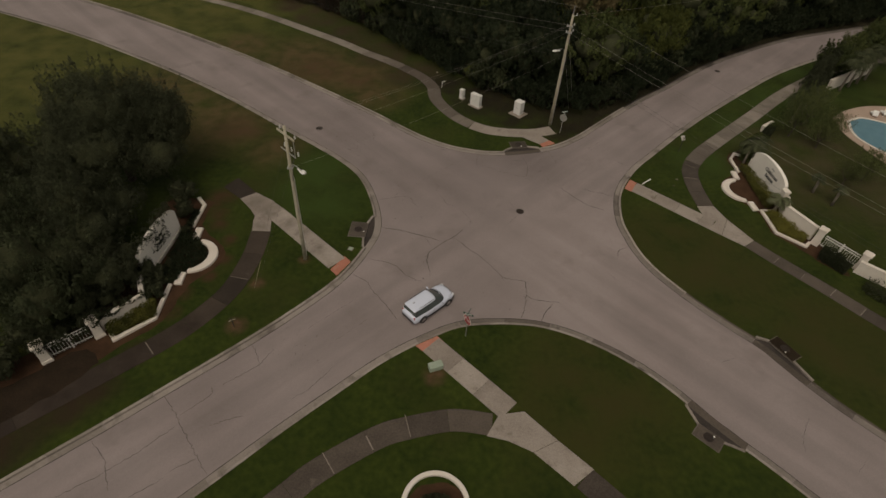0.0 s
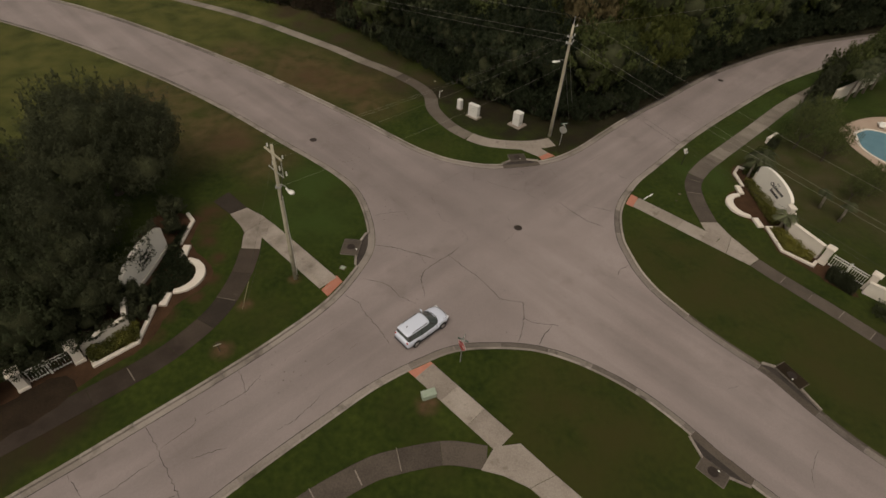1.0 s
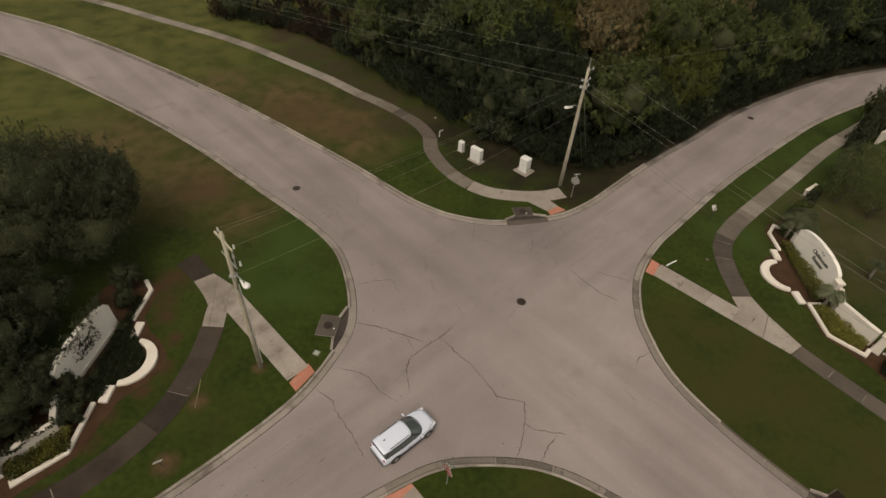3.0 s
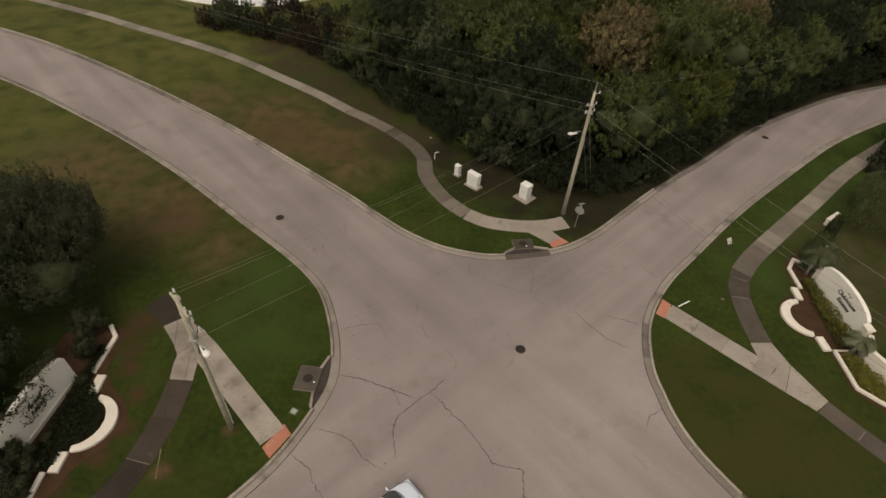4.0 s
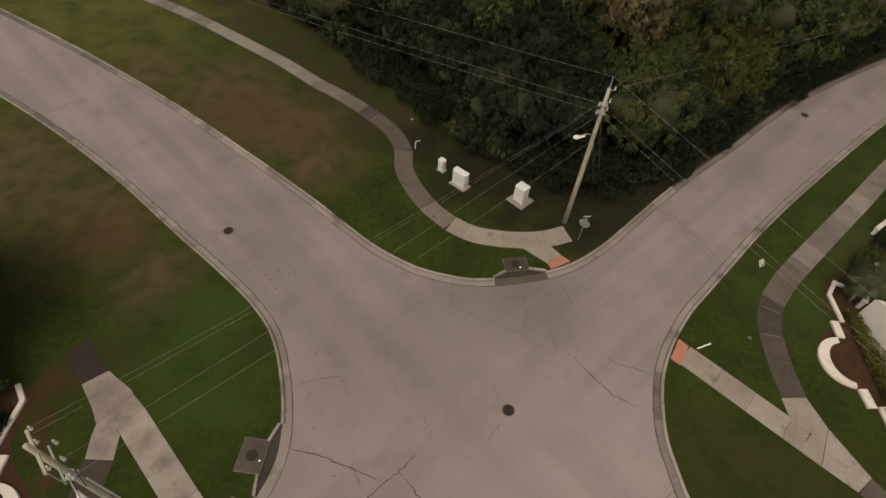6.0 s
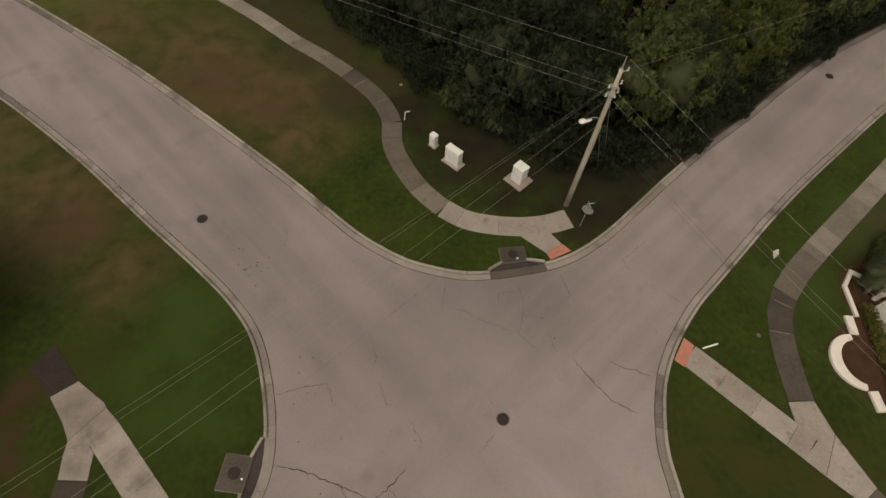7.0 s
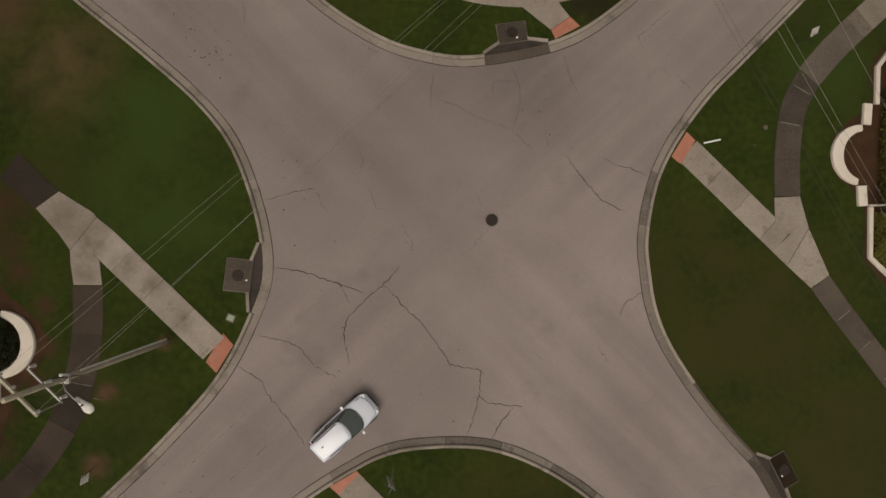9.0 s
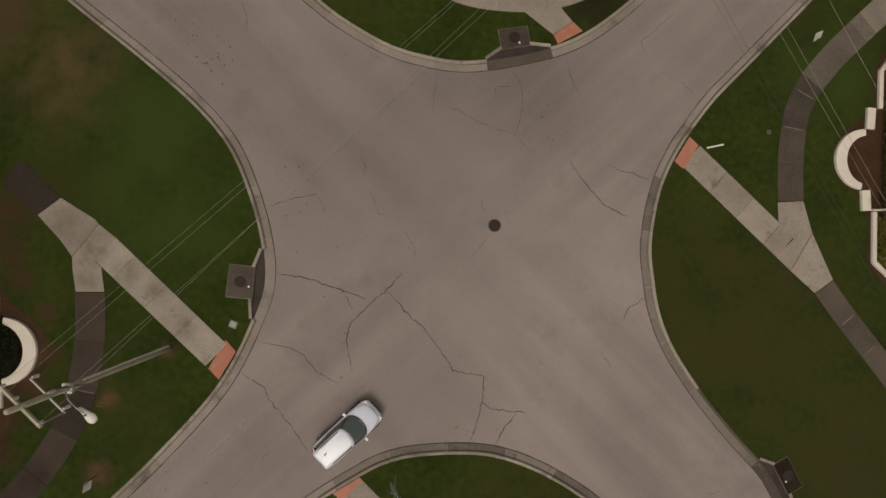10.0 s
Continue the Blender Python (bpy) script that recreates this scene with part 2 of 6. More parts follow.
WORN = material("worn_stained_concrete", (0.085, 0.068, 0.054), (0.165, 0.138, 0.113), 0.9, 0.6, 9.0, 0.3, 60.0, per_object=0.35, stain=(0.06, 0.047, 0.037), stain_size=0.6, stain_at=0.58, bump_depth=0.006)
MOULDY = material("mouldy_dark_concrete", (0.042, 0.032, 0.024), (0.096, 0.076, 0.060), 0.9, 0.6, 9.0, 0.3, 60.0, per_object=0.3, stain=(0.135, 0.112, 0.090), stain_size=0.7, stain_at=0.64, bump_depth=0.006)
KERB = material("kerb_concrete", (0.20, 0.168, 0.142), (0.34, 0.295, 0.255), 0.85, 0.5, 10.0, 0.25, 60.0, per_object=0.3, stain=(0.10, 0.082, 0.068), stain_size=0.45, stain_at=0.53, bump_depth=0.006)
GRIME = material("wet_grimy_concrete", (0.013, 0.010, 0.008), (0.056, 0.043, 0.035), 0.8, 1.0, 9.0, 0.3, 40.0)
RED_TILE = material("red_warning_paving", (0.35, 0.13, 0.085), (0.48, 0.20, 0.14), 0.8, 2.0, 20.0, 0.4, 60.0, per_object=0.2, stain=(0.36, 0.22, 0.16), stain_size=1.6, stain_at=0.58)
IRON = material("cast_iron", (0.018, 0.012, 0.009), (0.045, 0.032, 0.026), 0.65, 4.0, 30.0, 0.4, 60.0, metal=0.4)
GUTTER = material("stained_gutter", (0.085, 0.070, 0.058), (0.20, 0.17, 0.148), 0.85, 0.4, 9.0, 0.25, 60.0, per_object=0.3, stain=(0.05, 0.04, 0.033), stain_size=0.5, stain_at=0.6, bump_depth=0.006)
GUTTER_PALE = material("pale_gutter", (0.17, 0.143, 0.122), (0.29, 0.25, 0.218), 0.85, 0.5, 10.0, 0.25, 60.0, per_object=0.3, stain=(0.10, 0.082, 0.068), stain_size=0.45, stain_at=0.55, bump_depth=0.006)
CRACK = plain("crack_filler", (0.030, 0.024, 0.020), 0.95)
JOINT = plain("joint_shadow_gap", (0.05, 0.04, 0.033), 0.95)
WHITE = material("white_stucco", (0.58, 0.515, 0.445), (0.73, 0.665, 0.59), 0.85, 0.8, 14.0, 0.25, 50.0, stain=(0.44, 0.38, 0.31), stain_size=0.7, stain_at=0.64, bump_depth=0.008)
# white stucco lightened in colour for light the upright panels miss
SIGN_LIGHTENED = material("lightened_white_stucco", (0.72, 0.67, 0.60), (0.84, 0.79, 0.72), 0.7, 0.8, 14.0, 0.2, 50.0, stain=(0.62, 0.56, 0.48), stain_size=0.8, stain_at=0.66, bump_depth=0.006)
PAINT = material("white_metal_paint", (0.62, 0.60, 0.56), (0.74, 0.72, 0.68), 0.5, 1.5, 12.0, 0.0)
WOOD = material("weathered_pole_wood", (0.29, 0.257, 0.19), (0.48, 0.435, 0.335), 0.9, 1.5, 20.0, 0.5, 60.0, stain=(0.22, 0.18, 0.125), stain_size=0.8, stain_at=0.6)
GALV = material("galvanised_steel", (0.30, 0.29, 0.28), (0.46, 0.45, 0.43), 0.5, 4.0, 20.0, 0.1, 60.0, metal=0.6)
PORCELAIN = plain("grey_porcelain", (0.50, 0.49, 0.47), 0.3)
RUBBER = plain("black_rubber", (0.012, 0.012, 0.012), 0.8)
WIRE = plain("bare_wire", (0.24, 0.22, 0.19), 0.7)
CABLE = plain("black_cable", (0.03, 0.028, 0.026), 0.6)
LETTER = plain("black_lettering", (0.012, 0.012, 0.012), 0.6)
BARK = material("grey_brown_bark", (0.035, 0.026, 0.019), (0.10, 0.08, 0.062), 0.95, 2.0, 14.0, 0.8, 30.0)
# tone of the crown hulls: shade between the leaves put into the colour
CROWN_CORE = material("shaded_crown_core", (0.030, 0.033, 0.017), (0.064, 0.068, 0.034), 0.95, 0.8, 9.0, 0.6, 12.0, bump_depth=0.1, spec=0.1)
PALM_BARK = material("pale_palm_bark", (0.16, 0.13, 0.10), (0.32, 0.28, 0.23), 0.9, 3.0, 14.0, 0.6, 20.0)
SIGN_RED = plain("stop_sign_red", (0.28, 0.014, 0.018), 0.45)
SIGN_WHITE = plain("sign_white", (0.75, 0.74, 0.70), 0.45)
NOTICE = material("weathered_notice_board", (0.36, 0.34, 0.30), (0.52, 0.49, 0.44), 0.6, 3.0, 20.0, 0.0)
SIGN_GREEN = plain("street_sign_green", (0.035, 0.085, 0.065), 0.5)
SIGN_BACK = material("bare_aluminium", (0.34, 0.34, 0.32), (0.44, 0.44, 0.41), 0.45, 2.0, 14.0, 0.0, metal=0.5)
PEDESTAL = material("pale_green_plastic", (0.24, 0.29, 0.22), (0.34, 0.39, 0.31), 0.6, 2.0, 12.0, 0.1)
CAR_WHITE = plain("white_car_paint", (0.62, 0.655, 0.76), 0.25, 0.0, 0.8)
CAR_GLASS = plain("dark_car_glass", (0.075, 0.090, 0.088), 0.12, 0.0, 0.5)
CAR_BLACK = plain("black_car_trim", (0.015, 0.015, 0.016), 0.5)
CHROME = plain("bright_wheel_metal", (0.5, 0.5, 0.5), 0.25, 1.0)
LAMP_GLASS = plain("clear_lamp_lens", (0.65, 0.66, 0.68), 0.12)
TAIL_RED = plain("red_lamp_lens", (0.30, 0.01, 0.01), 0.2)
POOL_TILE = material("pool_plaster", (0.07, 0.165, 0.21), (0.115, 0.23, 0.275), 0.5, 0.8, 8.0, 0.0)
DECK = material("pool_deck_concrete", (0.33, 0.24, 0.185), (0.42, 0.32, 0.25), 0.85, 0.6, 10.0, 0.15, 50.0)


def leafy(name, dark, light, amount=0.1, vary=0.28):
    m = material(name, dark, light, 0.8, 0.28, 1.1, 0.2, 3.0, bump_depth=0.2, per_object=vary, per_island=amount, spec=0.2)
    p = m.node_tree.nodes["Principled BSDF"]
    # light passes through thin leaves
    n, l = m.node_tree.nodes, m.node_tree.links
    glow, both, end = n.new("ShaderNodeBsdfTranslucent"), n.new("ShaderNodeMixShader"), n["Material Output"]
    both.inputs["Fac"].default_value = 0.42
    l.new(p.inputs["Base Color"].links[0].from_socket, glow.inputs["Color"])
    l.new(p.outputs["BSDF"], both.inputs[1])
    l.new(glow.outputs["BSDF"], both.inputs[2])
    l.new(both.outputs["Shader"], end.inputs["Surface"])
    return m


LEAF_OAK = leafy("live_oak_leaves", (0.035, 0.041, 0.020), (0.070, 0.076, 0.041))
LEAF_WOOD = leafy("woodland_leaves", (0.048, 0.060, 0.020), (0.112, 0.131, 0.041))
LEAF_LIME = leafy("yellow_green_leaves", (0.045, 0.055, 0.012), (0.118, 0.128, 0.031), vary=0.08)
LEAF_RUST = leafy("dry_russet_leaves", (0.088, 0.072, 0.029), (0.275, 0.215, 0.112), vary=0.08)
LEAF_GREY = leafy("grey_green_leaves", (0.035, 0.044, 0.020), (0.105, 0.117, 0.058))
# leaf tone darkened to carry the shade of the woods in its colour
LEAF_SHADED = leafy("shade_darkened_leaves", (0.017, 0.024, 0.011), (0.036, 0.046, 0.021))
LEAF_SCRUB = leafy("dry_brown_scrub", (0.014, 0.010, 0.006), (0.060, 0.042, 0.026))
LEAF_PALM = leafy("palm_fronds", (0.034, 0.042, 0.019), (0.115, 0.125, 0.066))
# hedge colour brightened, making up for oak shade over the west bed
LEAF_HEDGE_BRIGHT = leafy("brightened_hedge_leaves", (0.060, 0.066, 0.016), (0.27, 0.25, 0.060))
LEAF_PALM_PALE = leafy("pale_palm_fronds", (0.075, 0.088, 0.044), (0.21, 0.22, 0.125))
LEAF_FEATHER = leafy("feathery_grey_green_leaves", (0.068, 0.082, 0.028), (0.128, 0.146, 0.052))
LEAF_HEDGE = leafy("variegated_hedge_leaves", (0.040, 0.048, 0.012), (0.190, 0.185, 0.045))


# ---- building blocks ----
def part(name, bm, mat, parent, label="", smooth=False):
    """Links a bmesh as one mesh object under a thing or part."""
    me = bpy.data.meshes.new(name)
    bm.to_mesh(me)
    bm.free()
    me.materials.append(mat)
    if smooth:
        for f in me.polygons:
            f.use_smooth = True
    ob = new(name, me)
    if parent is not None:
        ob.parent = parent
    if label:
        ob["label"] = label
    return ob


def thing(name, label, category, place=None, group="", kind=""):
    ob = new(name)
    if place is not None:
        ob.matrix_world = place
    return tagged(ob, label, category, group, kind)


def box(bm, m, sx, sy, sz, bevel=0.0):
    """A box with its base centre at m."""
    r = bmesh.ops.create_cube(bm, size=1, matrix=m @ Matrix.Translation((0, 0, sz / 2)) @ Matrix.Diagonal((sx, sy, sz, 1)))
    if bevel:
        edges = list({e for v in r["verts"] for e in v.link_edges})
        bmesh.ops.bevel(bm, geom=edges, offset=bevel, segments=2, affect="EDGES", profile=0.6)
    return bm


def rod(bm, a, b, r1, r2=None, sides=8):
    a, b = Vector(a), Vector(b)
    d = b - a
    m = Matrix.Translation((a + b) / 2) @ d.to_track_quat("Z", "Y").to_matrix().to_4x4()
    bmesh.ops.create_cone(bm, cap_ends=True, segments=sides, radius1=r1, radius2=r1 if r2 is None else r2, depth=d.length, matrix=m)
    return bm


def tube(points, r, sides=5):
    """A bmesh tube along points; r a radius or one for each point."""
    bm = bmesh.new()
    rings = []
    for i, p in enumerate(points):
        p = Vector(p)
        d = (Vector(points[min(i + 1, len(points) - 1)]) - Vector(points[max(i - 1, 0)])).normalized()
        side = d.cross(Vector((0, 0, 1)))
        side = side.normalized() if side.length > 0.05 else Vector((1, 0, 0))
        up = side.cross(d)
        rr = r[i] if isinstance(r, (list, tuple)) else r
        rings.append([bm.verts.new(p + rr * (math.cos(a) * side + math.sin(a) * up)) for a in [2 * math.pi * k / sides for k in range(sides)]])
    for a, b in zip(rings, rings[1:]):
        for k in range(sides):
            bm.faces.new((a[k], a[(k + 1) % sides], b[(k + 1) % sides], b[k]))
    bm.faces.new(list(reversed(rings[0])))
    bm.faces.new(rings[-1])
    return bm


def spline(points, step=0.5):
    """Points at even steps along a smooth curve through the given ones."""
    pts = [Vector((*p, 0)) if len(p) == 2 else Vector(p) for p in points]
    pts = [2 * pts[0] - pts[1]] + pts + [2 * pts[-1] - pts[-2]]
    out = []
    for i in range(1, len(pts) - 2):
        p0, p1, p2, p3 = pts[i - 1:i + 3]
        # centripetal spacing keeps unevenly spaced points free of loops
        t1 = max((p1 - p0).length ** 0.5, 1e-4)
        t2 = t1 + max((p2 - p1).length ** 0.5, 1e-4)
        t3 = t2 + max((p3 - p2).length ** 0.5, 1e-4)
        n = max(2, int((p2 - p1).length / step))
        for k in range(n):
            t = t1 + (t2 - t1) * k / n
            a1 = p0 * (t1 - t) / t1 + p1 * t / t1
            a2 = p1 * (t2 - t) / (t2 - t1) + p2 * (t - t1) / (t2 - t1)
            a3 = p2 * (t3 - t) / (t3 - t2) + p3 * (t - t2) / (t3 - t2)
            b1 = a1 * (t2 - t) / t2 + a2 * t / t2
            b2 = a2 * (t3 - t) / (t3 - t1) + a3 * (t - t1) / (t3 - t1)
            out.append(b1 * (t2 - t) / (t2 - t1) + b2 * (t - t1) / (t2 - t1))
    out.append(pts[-2])
    return out


def normals(line):
    """The left-hand normal at each point of a flat line."""
    out = []
    for i in range(len(line)):
        d = line[min(i + 1, len(line) - 1)] - line[max(i - 1, 0)]
        out.append(Vector((-d.y, d.x, 0)).normalized())
    return out


def sheet(points, z, depth=0.0):
    """A flat piece of ground with the given outline, with a skirt where depth is given."""
    bm = bmesh.new()
    flat = [Vector((q[0], q[1], 0)) for q in points]
    top = [bm.verts.new((q.x, q.y, z)) for q in flat]
    for tri in tessellate_polygon([flat]):
        i, j, k = tri
        turn = (flat[j] - flat[i]).cross(flat[k] - flat[i]).z
        if abs(turn) > 1e-9:
            bm.faces.new([top[v] for v in (tri if turn > 0 else tri[::-1])])
    if depth:
        low = [bm.verts.new((q.x, q.y, z - depth)) for q in flat]
        for i in range(len(top)):
            j = (i + 1) % len(top)
            bm.faces.new((top[i], low[i], low[j], top[j]))
        bmesh.ops.recalc_face_normals(bm, faces=bm.faces)
    return bm


def blob(cx, cy, rx, ry, turn=0.0, wobble=0.15, n=28, seed=1):
    """An uneven round outline."""
    rnd = random.Random(seed)
    ph = [rnd.uniform(0, 6.28) for _ in range(4)]
    out = []
    for k in range(n):
        a = 2 * math.pi * k / n
        s = 1 + wobble * (0.5 * math.sin(2 * a + ph[0]) + 0.35 * math.sin(3 * a + ph[1]) + 0.3 * math.sin(5 * a + ph[2]) + 0.2 * math.sin(9 * a + ph[3]))
        x, y = rx * s * math.cos(a), ry * s * math.sin(a)
        out.append((cx + x * math.cos(turn) - y * math.sin(turn), cy + x * math.sin(turn) + y * math.cos(turn)))
    return out


# ---- ground, road and kerbs ----
KERB_W = [(-160, 100), (-95, 88), (-65.6, 78.5), (-51, 72.3), (-41.5, 67.3), (-32.6, 62.2), (-24.3, 56.7), (-16.6, 50.9), (-12.8, 48.1), (-9.4, 45.3), (-7.57, 43.15), (-6.2, 40.2),
          (-5.35, 37.2), (-5.2, 35.0), (-5.75, 33), (-7.4, 29.3), (-10.7, 25.1), (-14.2, 21.4), (-17.55, 18.1), (-20.3, 15.4), (-24.4, 11.5), (-75, -38), (-150, -112)]
KERB_N = [(-160, 109), (-93, 97), (-60.9, 87.4), (-50.7, 83.0), (-40.4, 77.6), (-30.6, 72), (-22.4, 66.9), (-14.7, 61.6), (-7.6, 56.5), (-1.8, 52.0), (0.1, 50.9), (2, 50.05), (4, 49.6), (5.9, 49.4),
          (7.8, 49.6), (11.8, 50.65), (13.8, 51.6), (16.25, 53.5), (19.2, 56.55), (22.1, 59.65), (26.2, 63.75), (31.0, 68.1), (35.2, 72.2), (40.1, 76.6), (45.0, 80.3), (56.5, 88.0), (68, 93.5), (80, 98.3), (120, 108), (190, 118)]
KERB_E = [(190, 110), (121, 100.5), (83, 91), (62, 82.2), (56.2, 78.7), (49.0, 73.6), (43.6, 68.9), (38.6, 64.3), (34.1, 60.1), (29.96, 55.95), (27.2, 52.95), (24.4, 49.9), (22.66, 48.0), (20.95, 45.6), (20, 43.9), (19.3, 42.1), (18.9, 40), (18.78, 38),
          (19, 36.5), (19.4, 34.5), (20.2, 32.5), (21.5, 30.5), (23, 28.6), (25.3, 26.1), (26.9, 24.5), (28.7, 21.8), (30.7, 19.2), (32.5, 17.3), (75, -29), (150, -109)]
KERB_S = [(-138, -113), (-62, -38), (-12.76, 11.1), (-8.5, 15.5), (-5.5, 18.4), (-2.8, 20.95), (-0.25, 22.82), (1.13, 23.68), (2.25, 24.3), (3.7, 24.78), (5.7, 25.04), (7.0, 25.1), (8.7, 25.05), (10.5, 24.65), (12.3, 23.95),
          (14.1, 23.0), (15.8, 21.85), (17.0, 20.85), (18.4, 19.4), (19.9, 17.6), (21.4, 16.0), (23.3, 14.1), (66, -33), (140, -112)]
# storm inlets: the two ends of the gap in the kerb, and the front of the box
INLETS = {"W": ((-5.2, 36.9), (-5.75, 36.05), (-5.87, 34.25), (-5.35, 33.1)),
          "N": ((7.98, 49.65), (8.77, 50.35), (10.44, 50.70), (11.76, 50.55)),
          "E": ((26.2, 25.3), (27.35, 24.75), (28.35, 23.0), (28.95, 21.5)),
          "S": ((18.75, 19.05), (19.3, 17.3), (20.55, 16.15), (21.75, 15.65))}
SIDES = {"W": (KERB_W, 1), "N": (KERB_N, -1), "E": (KERB_E, -1), "S": (KERB_S, 1)}
LAWN_CLOSE = {"W": [(-400, -112), (-400, 100)], "N": [(190, 420), (-160, 420)], "E": [(420, -109), (420, 110)], "S": [(140, -320), (-138, -320)]}
LINES = {}
for key, (pts, side) in SIDES.items():
    LINES[key] = spline(pts, 0.6)


def near_index(line, p):
    return min(range(len(line)), key=lambda i: (line[i].x - p[0]) ** 2 + (line[i].y - p[1]) ** 2)


tagged(part("ground", sheet([(-2500, -2500), (2500, -2500), (2500, 2500), (-2500, 2500)], -0.22), GRASS, None), "dull green grassland reaching to the horizon", "ground", kind="structure")
outline = LINES["N"] + LINES["E"] + LINES["S"][::-1] + LINES["W"][::-1]
road = tagged(part("road", sheet(outline, ROAD_Z), ASPHALT, None), "worn grey-brown asphalt crossing with fine cracks", "road", kind="structure")

for key, line in LINES.items():
    a, fa, fb, b = INLETS[key]
    ia, ib = near_index(line, a), near_index(line, b)
    ring = line[:ia + 1] + [Vector((*fa, 0)), Vector((*fb, 0))] + line[ib:] + [Vector((*p, 0)) for p in LAWN_CLOSE[key]]
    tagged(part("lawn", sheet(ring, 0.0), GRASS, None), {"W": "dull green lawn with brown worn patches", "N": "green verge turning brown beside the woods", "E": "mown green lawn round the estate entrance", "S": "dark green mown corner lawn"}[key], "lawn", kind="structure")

PROFILE = [(0.0, -0.2), (0.0, KERB_TOP), (0.03, KERB_TOP + 0.012), (0.15, KERB_TOP + 0.008), (0.19, KERB_TOP - 0.02), (0.25, -0.085), (0.30, -0.098), (0.64, -0.084), (0.66, -0.10), (0.66, -0.2)]


def kerb_piece(line, nrm, i, j, side, gap=0.02):
    bm = bmesh.new()
    rows = []
    for k in range(i, j + 1):
        p = line[k].copy()
        if k == i and j > i:
            p += (line[k + 1] - line[k]).normalized() * gap
        if k == j:
            p += (line[k - 1] - line[k]).normalized() * gap
        rows.append([bm.verts.new(p + nrm[k] * side * d + Vector((0, 0, z))) for d, z in PROFILE])
    for r1, r2 in zip(rows, rows[1:]):
        for a in range(len(PROFILE) - 1):
            bm.faces.new((r1[a], r1[a + 1], r2[a + 1], r2[a])).material_index = 1 if a >= 5 else 2 if a == 4 else 0
    bm.faces.new(rows[0])
    bm.faces.new(rows[-1][::-1])
    bmesh.ops.recalc_face_normals(bm, faces=bm.faces)
    return bm


# ---- plants ----
def leaf_mesh(name, centres, size, mat, seed, out=None, slim=0.42, core=None):
    """Many small folded leaves, one at each centre, as one mesh."""
    rng = np.random.default_rng(seed)
    c = np.asarray(centres, float)
    n = len(c)
    w = rng.normal(size=(n, 3))
    w /= np.linalg.norm(w, axis=1)[:, None]
    if out is not None:
        w = w * 0.26 + np.asarray(out)
        w /= np.linalg.norm(w, axis=1)[:, None]
    # leaves lie across w, and tend to hang or rise along the slope
    u = rng.normal(size=(n, 3)) + (np.array([0, 0, 2.4]) if out is not None else 0)
    u -= w * (u * w).sum(axis=1)[:, None]
    u /= np.linalg.norm(u, axis=1)[:, None] + 1e-9
    v = np.cross(u, w)
    s = size * rng.uniform(0.6, 1.35, size=(n, 1))
    fold = np.cross(u, v) * s * 0.18
    verts = np.empty((n, 4, 3))
    verts[:, 0], verts[:, 2] = c - u * s * 0.5, c + u * s * 0.5
    verts[:, 1], verts[:, 3] = c + v * s * slim * 0.5 + fold, c - v * s * slim * 0.5 + fold
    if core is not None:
        # a lumpy hull well inside the outer leaves, coloured as shaded inner foliage
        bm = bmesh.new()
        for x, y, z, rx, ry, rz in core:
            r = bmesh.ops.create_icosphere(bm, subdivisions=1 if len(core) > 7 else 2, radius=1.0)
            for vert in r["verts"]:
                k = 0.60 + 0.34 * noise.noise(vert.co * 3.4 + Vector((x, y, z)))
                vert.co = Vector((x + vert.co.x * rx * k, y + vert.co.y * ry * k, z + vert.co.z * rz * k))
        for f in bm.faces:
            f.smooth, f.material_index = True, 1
        inner = bpy.data.meshes.new(name)
        bm.to_mesh(inner)
        bm.free()
    me = bpy.data.meshes.new(name)
    me.vertices.add(n * 4)
    me.vertices.foreach_set("co", verts.ravel())
    me.loops.add(n * 4)
    me.loops.foreach_set("vertex_index", np.arange(n * 4, dtype=np.int32))
    me.polygons.add(n)
    me.polygons.foreach_set("loop_start", np.arange(0, n * 4, 4, dtype=np.int32))
    me.update(calc_edges=True)
    if core is not None:
        bm = bmesh.new()
        bm.from_mesh(me)
        bm.from_mesh(inner)
        bm.to_mesh(me)
        bm.free()
        bpy.data.meshes.remove(inner)
    me.materials.append(mat)
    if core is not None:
        me.materials.append(CROWN_CORE)
    return me


